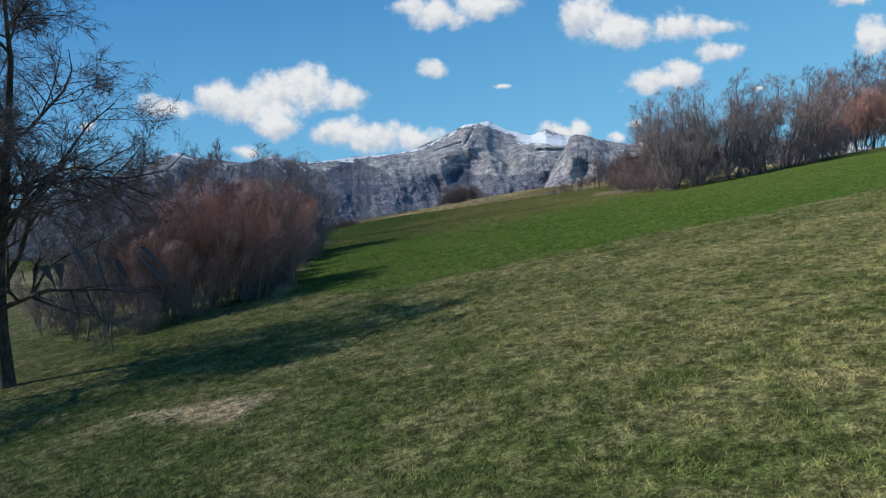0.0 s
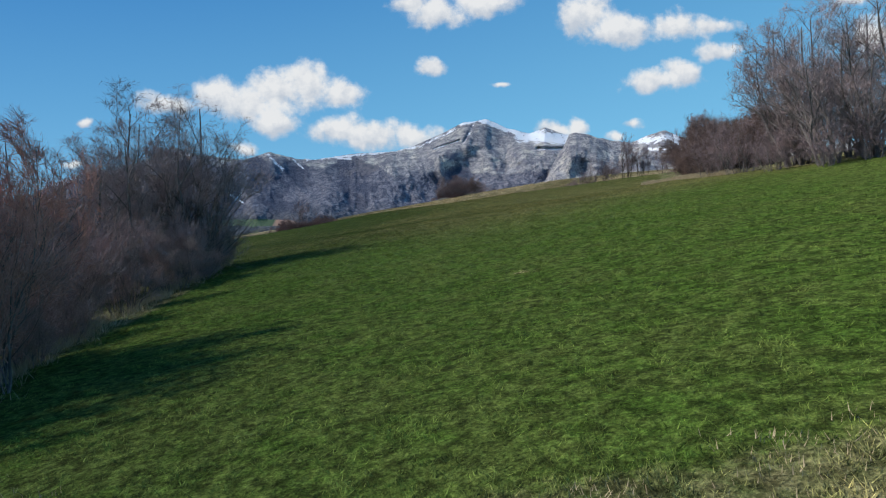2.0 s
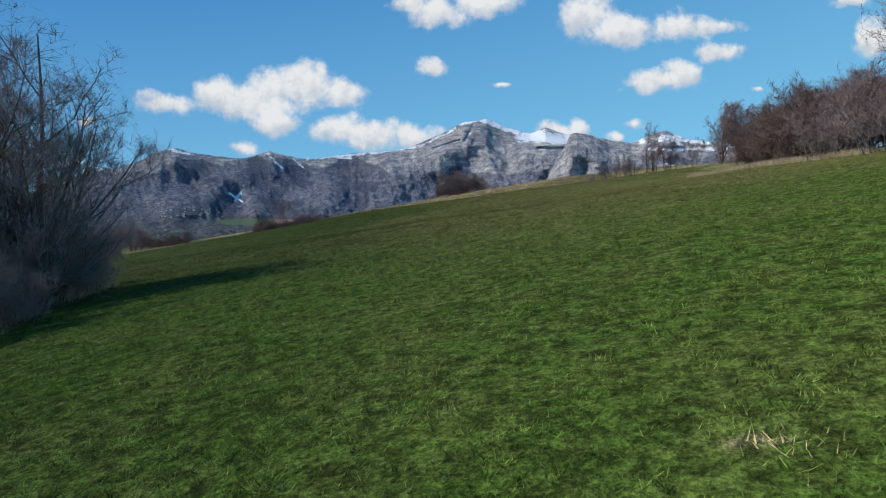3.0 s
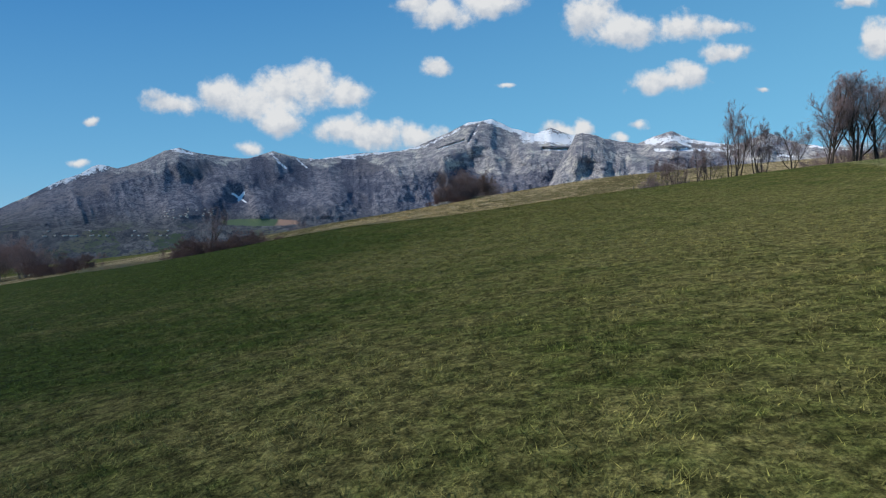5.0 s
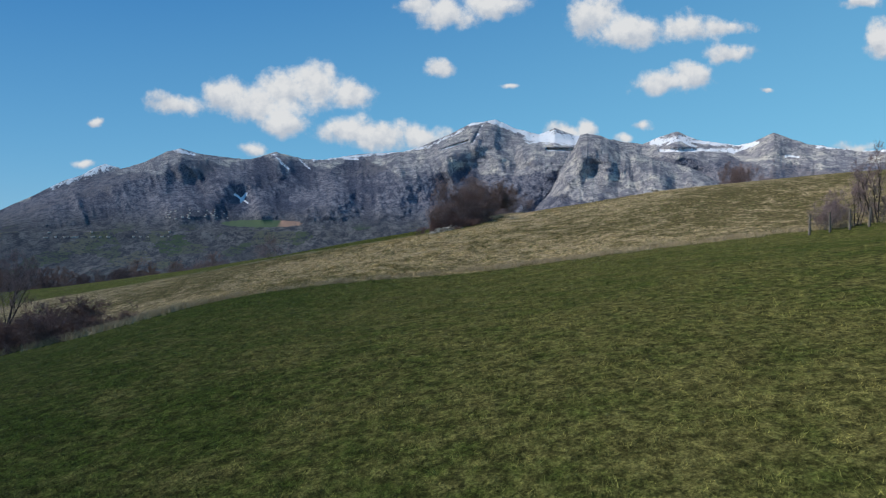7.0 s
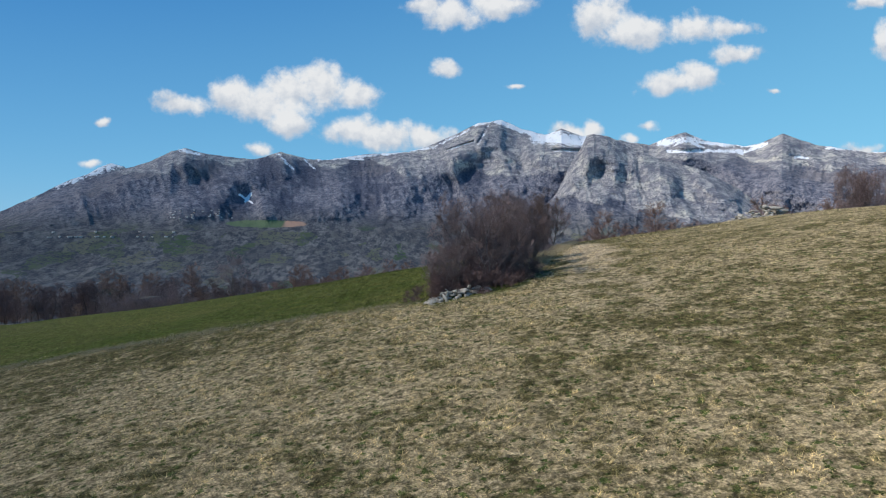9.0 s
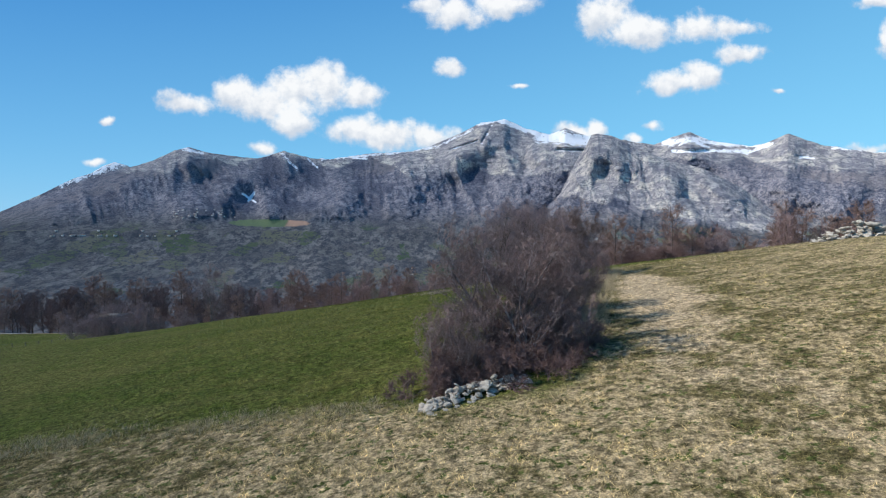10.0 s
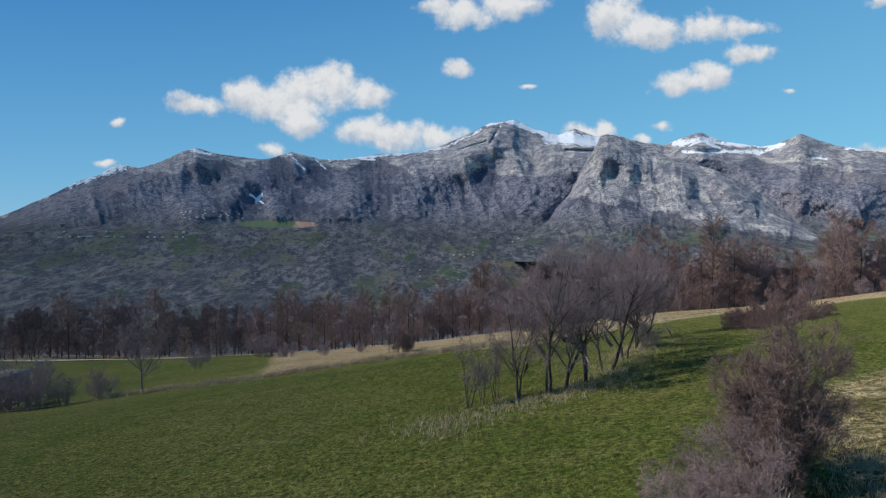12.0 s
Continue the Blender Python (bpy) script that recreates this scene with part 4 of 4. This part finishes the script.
# row along the far end of the sown field
ROW = "trees along the field end"
for x, y, s in ((28.2, 117.6, 0.42), (29.4, 117.9, 0.52), (30.3, 117.6, 0.46), (31.3, 118.0, 0.6), (32.2, 117.7, 0.5), (33.2, 118.2, 0.55), (34.5, 118.0, 0.92), (35.5, 118.2, 1.0), (37.3, 118.0, 0.85), (37.9, 118.4, 0.78)):
    plant("slim", x, y, s, group=ROW)
for x, y, s, wide in ((40.5, 118.2, 0.82, 1.0), (44.3, 118.5, 1.36, 0.95), (45.4, 119.4, 1.2, 0.9), (46.8, 118.7, 1.42, 0.95), (48.5, 119.1, 1.4, 1.0), (50.5, 119.6, 1.3, 1.0), (53, 120.2, 1.35, 1.0), (56, 121, 1.3, 1.0)):
    plant("upright", x, y, s, wide=wide, group=ROW)
for x, y, s in ((26.4, 117.2, 0.4), (27.4, 117.6, 0.5), (30, 118.4, 0.42), (38.6, 119, 0.4), (43, 119.5, 0.5), (48, 121, 1.0), (45.6, 121, 0.7), (52, 122, 1.1), (56, 122, 1.3)):
    plant("shrub", x, y, s, group=ROW)
# brambles and lone tree at the lower end
for x, y, s in ((-15.2, 118.6, 1.0), (-13.2, 118.2, 1.15), (-11.2, 117.8, 1.15), (-9.4, 117.4, 0.95), (-28, 124, 0.9), (-31, 125, 1.0)):
    plant("mound", x, y, s, wide=1.2)
plant("upright", -13.9, 119.6, 0.72)
for x, y, s in ((-36, 130, 1.0), (-39, 129, 1.1), (-34, 127, 0.8), (-42, 128, 1.0)):
    plant("brown", x, y, s)
# the hedge over the stone wall
WALL = "shrubs of the hedge on the stone wall"
for x, y, s, wide in ((10.2, 141.0, 1.06, 1.1), (8.7, 140.2, 0.6, 1.1), (11.5, 141.2, 0.45, 1.2), (11.7, 144.4, 0.9, 1.0), (13.2, 146.8, 0.72, 1.0), (13.1, 155.4, 0.6, 1.15), (14.5, 156.8, 0.6, 1.1)):
    plant("hero", x, y, s, wide=wide, group=WALL)
for x, y, s in ((8.4, 139.9, 0.6), (9.4, 140.2, 0.75), (10.5, 140.4, 0.75), (11.4, 141.6, 0.7), (11.9, 143.4, 0.7)):
    plant("mound", x, y, s, group=WALL)
plant("shrub", 14.6, 151.4, 0.3, wide=1.4, group=WALL)
plant("vase", 16.3, 158.7, 1.0, group=WALL)
plant("shrub", 15.2, 152.6, 0.3, wide=1.5, group=WALL)
# clump of trees in the lea
CLUMP = "clump of trees in the lea"
for x, y, s in ((12.6, 172.6, 0.7), (13.9, 173.0, 0.98), (14.6, 173.4, 0.95), (15.9, 174.6, 0.98), (17.4, 176.6, 0.96), (19.0, 179, 0.95), (20.8, 183, 0.92), (22.5, 187, 0.92)):
    plant("crowned", x, y, s, group=CLUMP)
for x, y, s in ((10.3, 172.2, 0.42), (10.9, 172.6, 0.3), (11.6, 172.8, 0.36)):
    plant("slim", x, y, s, group=CLUMP)
plant("shrub", 21.5, 183, 0.5, group=CLUMP)
for x, y, s in ((29.5, 187, 0.36), (31.2, 188.2, 0.44), (33, 189.4, 0.48), (34.8, 190.5, 0.46), (36.5, 191.6, 0.36)):
    plant("mound", x, y, s * 2.0, wide=1.0)
plant("hero", 50, 173, 1.35, wide=0.85)
plant("shrub", 54.5, 177, 1.7, wide=1.0)
# shrubs below the lea
for x, y, s in ((-28, 206, 1.2), (-30.5, 207, 1.4), (-33, 208, 1.4), (-26, 207.5, 0.8), (-22.5, 208, 0.85), (-36, 209, 1.3)):
    plant("shrub", x, y, s)
plant("tree", -20.6, 212.5, 1.0)
for x, y, s in ((-34, 270.6, 0.9), (-25, 276, 1.3), (-22.9, 275, 1.3), (-15.8, 260, 0.75), (-17.2, 262, 0.6), (-7.8, 248.4, 0.75), (-1.1, 241.5, 0.5), (-28.2, 250.7, 0.8)):
    plant("shrub", x, y, s)
plant("thicket", 6.0, 218.5, 0.85)
# woodland edge
WOODS = "trees of the woodland edge"
for k in range(380):
    x = -200 + 350 * (k + rng.random()) / 380
    row = k % 4
    y = 304 + row * 9 + rng.uniform(-4, 5) - max(0, x - 20) * 0.12
    kind = "larch" if rng.random() < (0.5 if -40 < x < 20 or x > 55 else 0.2) else "dusky" if x < rng.uniform(-45, -5) else "far"
    size = rng.uniform(0.75, 1.25) * (1.5 if x > 55 else 1.25 if x > 20 else 1.1)
    plant(kind, x, y, size * (0.5 if row == 0 else 1.0), wide=1.4 if row == 0 else 1.0, group=WOODS)


# ---- grass ----
def blades_at(name, label, x, y, tall, wide, lean, mat, r, clump=None):
    k = len(x)
    turn, h = r.uniform(0, 2 * np.pi, k), tall * r.uniform(0.6, 1.3, k)
    half, tip, to = wide * r.uniform(0.6, 1.2, k) / 2, h * lean * r.uniform(0.2, 1.4, k), r.uniform(0, 2 * np.pi, k)
    z = land(x, y)
    ca, sa = np.cos(turn) * half, np.sin(turn) * half
    v = np.stack([np.stack([x - ca, y - sa, z - 0.01], 1), np.stack([x + ca, y + sa, z - 0.01], 1),
                  np.stack([x + np.cos(to) * tip, y + np.sin(to) * tip, z + h], 1)], 1).reshape(-1, 3)
    ob = mesh_object(name, v, np.arange(3 * k).reshape(-1, 3), mat)
    px, py = np.repeat(x, 3), np.repeat(y, 3)
    add_field(ob.data, "crop", np.clip(crop(px, py), -6, 6))
    add_field(ob.data, "lea", np.clip(lea(px, py), -6, 6))
    add_field(ob.data, "trod", trod(px, py))
    if clump is not None:
        add_field(ob.data, "clump", np.repeat(clump, 3))
    return tagged(ob, label, "grass", kind="stuff")


def grass(name, label, count, seed, bounds, keep, tall, wide, blades, lean, mat, size=0.3):
    """Many small blades in clumps on the ground, as one object."""
    r = np.random.RandomState(seed)
    x, y = r.uniform(bounds[0], bounds[1], count), r.uniform(bounds[2], bounds[3], count)
    thick = 0.6 * lattice(x, y, size, seed) + 0.4 * lattice(x, y, size * 0.45, seed + 9)
    m = r.uniform(size=count) < keep(x, y) * np.clip((thick - 0.3) * 3.2, 0.06, 1)
    x, y, thick = (np.repeat(v[m], blades) for v in (x, y, thick))
    tone = np.clip(0.5 * lattice(x, y, size * 1.3, seed + 21) + 0.5 * lattice(x, y, size * 0.5, seed + 33) + r.uniform(-0.25, 0.25, len(x)), 0, 1)
    x, y = x + r.normal(0, 0.03, len(x)), y + r.normal(0, 0.03, len(x))
    return blades_at(name, label, x, y, tall * (0.35 + 1.1 * thick), wide, lean, mat, r, tone)


def lane(x, y):
    """Thicker along the valley of the flight line, thinning out to its sides."""
    d = np.abs(x - (0.3 + 0.058 * y))
    return np.clip(np.exp(-(d / 11.0) ** 2) + 0.05, 0, 1) * (1 - 0.9 * trod(x, y))


def strip(name, label, line, wide, count, tall, seed, thick=0.02, mat=None):
    """Tall dry grass along a line."""
    r = np.random.RandomState(seed)
    p = np.array(line, float)
    along = np.concatenate([[0], np.cumsum(np.hypot(*np.diff(p, axis=0).T))])
    at = r.uniform(0, along[-1], count)
    x, y = np.interp(at, along, p[:, 0]) + r.normal(0, wide, count), np.interp(at, along, p[:, 1]) + r.normal(0, wide, count)
    m = r.uniform(size=count) < np.clip((lattice(x, y, 0.7, seed) - 0.25) * 2.4, 0.08, 1)
    x, y = np.repeat(x[m], 3) + r.normal(0, 0.05, 3 * m.sum()), np.repeat(y[m], 3) + r.normal(0, 0.05, 3 * m.sum())
    return blades_at(name, label, x, y, tall, thick, 0.7, mat or straw_mat, r)


grass("meadow_grass", "short rough meadow grass, green mixed with straw", 380000, 1, (-20, 24, 2, 30), lambda x, y: lane(x, y) * (crop(x, y) < 0.2), 0.062, 0.012, 4, 1.5, blade_mat, 0.3)
grass("field_grass", "short green grass of the sown field", 620000, 2, (-18, 30, 24, 118), lambda x, y: lane(x, y) * (crop(x, y) > 0), 0.052, 0.013, 3, 1.6, blade_mat, 0.36)
grass("dry_grass", "matted straw-coloured winter grass", 300000, 3, (-14, 34, 117, 169), lambda x, y: lane(x, y) * (crop(x, y) < 0) * (lea(x, y) < 0), 0.09, 0.018, 3, 2.2, blade_mat, 0.45)
grass("lea_grass", "short green grass of the lea", 200000, 4, (-14, 34, 139, 200), lambda x, y: lane(x, y) * (lea(x, y) > 0), 0.085, 0.016, 3, 1.2, blade_mat, 0.45)
strip("dry_grass_strip", "pale dry grass below the upper hedge", [(20.2, 57), (20.9, 66), (22.8, 74), (25.6, 84)], 0.4, 5000, 0.26, 11, 0.02)
strip("dry_grass_strip", "pinkish dry grass at the foot of the lower hedge", [(-5.4, 30.5), (-6.6, 34), (-7.3, 40), (-7.5, 47), (-8.1, 56)], 0.35, 3500, 0.25, 19, 0.018)
strip("dry_grass_strip", "tufts of straw between the meadow and the sown field", [(-5, 29.6), (0, 25.2), (6, 25.0), (14, 24.7), (26, 24.1)], 0.22, 2500, 0.06, 12, 0.010)
strip("dry_grass_strip", "bleached tall grass round the brambles", [(-24, 118.5), (-17, 116.6), (-12, 116), (-8, 116.4), (-5, 118)], 0.8, 9000, 0.3, 13, 0.03)
strip("dry_grass_strip", "bleached grass along the far end of the sown field", [(-5, 118), (5, 118.4), (15, 118.2), (26, 117.6), (34, 117.2), (48, 117.6)], 0.35, 7000, 0.25, 14, 0.02)
strip("dry_grass_strip", "yellow tall grass under the clump of trees", [(7.5, 168.5), (9.5, 170), (12, 171), (14, 171.8), (17, 174.5), (22, 185)], 1.0, 3500, 0.2, 15, 0.02)
strip("dry_grass_strip", "row of pale tufts across the lea", [(-22, 208), (-13, 208.2), (-6, 208.2), (3, 208), (10, 204.6), (16, 199)], 0.45, 6500, 0.5, 16, 0.05)
strip("dry_grass_strip", "dry grass beside the hedge on the stones", [(11.5, 140.2), (13.2, 145), (15.2, 150.5), (17, 156), (19, 161)], 0.4, 5000, 0.28, 17, 0.015)
strip("dry_grass_strip", "dry grass at the edge of the lea", [(-16, 142.3), (-8, 141.5), (0, 141), (7.4, 139.2)], 0.5, 6000, 0.1, 18, 0.013)


# ---- stones, posts, road, houses ----
def stone_mesh(seed):
    rng = random.Random(seed)
    bm = bmesh.new()
    bmesh.ops.create_icosphere(bm, subdivisions=1, radius=0.5)
    sx, sy, sz = rng.uniform(0.8, 1.5), rng.uniform(0.55, 1.0), rng.uniform(0.3, 0.7)
    for v in bm.verts:
        k = 1 + rng.uniform(-0.32, 0.2)
        v.co = Vector((v.co.x * sx * k, v.co.y * sy * k, v.co.z * sz * k))
    me = bpy.data.meshes.new("stone")
    bm.to_mesh(me)
    bm.free()
    me.materials.append(stone_mat)
    return me


stones = [stone_mesh(k) for k in range(7)]


def stone_heap(label, x0, y0, x1, y1, wide, tall, count, big, seed):
    """A low heap of loose field stones from one end to the other."""
    rng = random.Random(seed)
    heap = tagged(new("stone_heap"), label, "stones")
    heap.location = ((x0 + x1) / 2, (y0 + y1) / 2, height((x0 + x1) / 2, (y0 + y1) / 2))
    for k in range(count):
        t, off = rng.random(), rng.gauss(0, 0.45)
        px, py = x0 + (x1 - x0) * t - (y1 - y0) * 0.1 * off, y0 + (y1 - y0) * t + wide * off
        lift = tall * max(0.0, 1 - abs(off)) * rng.random() * (1 - abs(2 * t - 1) ** 3)
        ob = new("stone", stones[k % 7])
        ob.parent = heap
        size = big * rng.uniform(0.3, 0.75) ** 1.0 * (1.7 if rng.random() < 0.16 else 1.0)
        ob.matrix_world = pose(px, py, height(px, py) + lift + size * 0.02, rng.uniform(-25, 25), rng.uniform(-25, 25), rng.uniform(0, 360)) @ Matrix.Scale(size, 4)
        ob.matrix_parent_inverse = Matrix.Translation(heap.location).inverted()
        ob.matrix_basis = pose(px, py, height(px, py) + lift + size * 0.02, rng.uniform(-25, 25), rng.uniform(-25, 25), rng.uniform(0, 360)) @ Matrix.Scale(size, 4)
    return heap


stone_heap("heap of pale field stones at the foot of a hedge", 7.6, 138.4, 10.4, 139.4, 0.42, 0.42, 230, 0.30, 1)
stone_heap("grey stones along the foot of a hedge", 11.9, 152.6, 13.2, 154.2, 0.55, 0.3, 70, 0.3, 4)
stone_heap("long heap of pale stones on the crest of the meadow", 32.0, 161.8, 38.0, 163.4, 0.9, 1.1, 150, 0.62, 2)


def fence(label, line, tall, seed):
    """Weathered posts with two wires between them."""
    rng = random.Random(seed)
    root = tagged(new("fence"), label, "fence")
    root.location = (*line[0], height(*line[0]))
    inv = Matrix.Translation(root.location).inverted()
    for x, y in line:
        bm = bmesh.new()
        bmesh.ops.create_cone(bm, cap_ends=True, segments=7, radius1=0.06, radius2=0.045, depth=tall + 0.3)
        me = bpy.data.meshes.new("post")
        bm.to_mesh(me)
        bm.free()
        me.materials.append(wood_mat)
        ob = new("post", me)
        ob.parent, ob.matrix_parent_inverse = root, inv
        ob.matrix_basis = pose(x, y, height(x, y) + tall / 2 - 0.15, rng.uniform(-5, 5), rng.uniform(-5, 5), 0)
    for level in (0.55, 0.9):
        wood = Wood()
        for (xa, ya), (xb, yb) in zip(line[:-1], line[1:]):
            wood.tube([Vector((xa, ya, height(xa, ya) + tall * level)), Vector((xb, yb, height(xb, yb) + tall * level))], [0.006, 0.006], 3)
        ob = part("wire", wood.v, wood.f, wood_mat, root, "thin rusty wire")
        ob.matrix_parent_inverse = inv
    return root


fence("old field fence of weathered posts beside the upper hedge", [(24.6 + 1.1 * k, 115.6 + 0.2 * k) for k in range(9)], 0.95, 1)
fence("weathered post fence below the lea", [(-64 + 2.3 * k, 224.5 - 0.7 * k) for k in range(14)], 1.3, 2)

rx = np.arange(-170, 60, 3.0)
line_y = 299 - 0.03 * np.clip(rx + 40, 0, 99)
rv = np.concatenate([np.stack([rx, line_y + o, land(rx, line_y + o) + 0.12], 1) for o in (-1.8, 0.0, 1.8)])
m = len(rx)
rq = [(o * m + i, o * m + i + 1, (o + 1) * m + i + 1, (o + 1) * m + i) for o in (0, 1) for i in range(m - 1)]
tagged(mesh_object("road", rv, rq, track_mat, True), "pale gravel road along the woodland edge", "road", kind="structure")


def house_model(seed):
    rng = random.Random(seed)
    w2, d2, h, g = rng.uniform(4, 7), rng.uniform(3.5, 5), rng.uniform(4, 7), rng.uniform(2, 3)
    root = tagged(new("house"), "small pale plastered house with a pitched roof in the far village", "house", "houses of the far villages")
    v = [(-w2, -d2, -3), (w2, -d2, -3), (w2, d2, -3), (-w2, d2, -3), (-w2, -d2, h), (w2, -d2, h), (w2, d2, h), (-w2, d2, h), (-w2, 0, h + g), (w2, 0, h + g)]
    part("wall", v, [(0, 1, 5), (0, 5, 4), (2, 3, 7), (2, 7, 6), (3, 0, 4), (3, 4, 7), (1, 2, 6), (1, 6, 5), (4, 8, 7), (5, 6, 9)], plaster_mat, root, smooth=False)
    o = 0.5
    top = [(-w2 - o, -d2 - o, h - 0.2), (w2 + o, -d2 - o, h - 0.2), (w2 + o, 0, h + g + 0.25), (-w2 - o, 0, h + g + 0.25), (w2 + o, d2 + o, h - 0.2), (-w2 - o, d2 + o, h - 0.2)]
    part("roof", top + [(x, y, z - 0.3) for x, y, z in top], [(0, 1, 2, 3), (3, 2, 4, 5), (9, 8, 7, 6), (11, 10, 8, 9), (0, 6, 7, 1), (5, 4, 10, 11)], roof_mat, root, smooth=False)
    return root


houses = [house_model(k) for k in range(3)]
placed = 0
rng = random.Random(5)
flat_grid = massif_grid.reshape(-1, 3)
grid_az = np.degrees(np.arctan2(flat_grid[:, 0] - EYE.x, flat_grid[:, 1] - EYE.y))
grid_el = np.degrees(np.arctan2(flat_grid[:, 2] - EYE.z, np.hypot(flat_grid[:, 0] - EYE.x, flat_grid[:, 1] - EYE.y)))
for az0, az1, el0, el1, count in ((-29, -20, -1.1, -0.6, 26), (-20.5, -15.5, 0.35, 1.3, 26), (0.9, 4.0, -2.9, -2.2, 6), (5.5, 9, -1.5, -0.9, 6), (-4, 4, -5, -3.5, 4)):
    near = np.nonzero((grid_az > az0) & (grid_az < az1) & (grid_el > el0) & (grid_el < el1))[0]
    for _ in range(count):
        spot = flat_grid[near[rng.randrange(len(near))]]
        at = pose(*spot, 0, 0, rng.uniform(-30, 30))
        if placed < 3:
            houses[placed].matrix_world = at @ Matrix.Scale(0.75, 4)
        else:
            copy_thing(houses[placed % 3], at @ Matrix.Scale(rng.uniform(0.8, 1.2), 4))
        placed += 1


# ---- wooden hut below the lea ----
def hut(x0, x1, y0, y1, tall):
    """A weathered board hut on posts, under a flat shed roof."""
    base = min(height(x, y) for x in (x0, x1) for y in (y0, y1)) - 0.2
    root = tagged(new("wooden_hut"), "weathered grey board hut with a flat board roof", "hut")
    root.location = (x0, y0, base)
    w2, d2 = x1 - x0, y1 - y0

    def block(name, ax, ay, az, bx, by, bz, mat, label=""):
        v = [(x, y, z) for z in (az, bz) for x, y in ((ax, ay), (bx, ay), (bx, by), (ax, by))]
        part(name, v, [(3, 2, 1, 0), (4, 5, 6, 7), (0, 1, 5, 4), (1, 2, 6, 5), (2, 3, 7, 6), (3, 0, 4, 7)], mat, root, label, smooth=False)

    for px in (0.0, w2 * 0.5, w2 - 0.2):
        for py in (0.0, d2 - 0.2):
            block("post", px, py, 0, px + 0.2, py + 0.2, tall, wood_mat)
    boards = int((tall - 1.3) / 0.24)
    for k in range(boards):
        z = 1.2 + k * 0.24
        out = 0.012 * (k % 3)
        block("board", 0, -0.04 - out, z, w2, -0.003 - out, z + 0.22, wood_mat)
        block("board", w2 + 0.003 + out, 0, z, w2 + 0.04 + out, d2, z + 0.22, wood_mat)
    block("roof", -0.4, -0.5, tall + 0.004, w2 + 0.4, d2 + 0.4, tall + 0.16, wood_mat)


hut(-34.6, -32.2, 209.5, 212.5, 4.0)
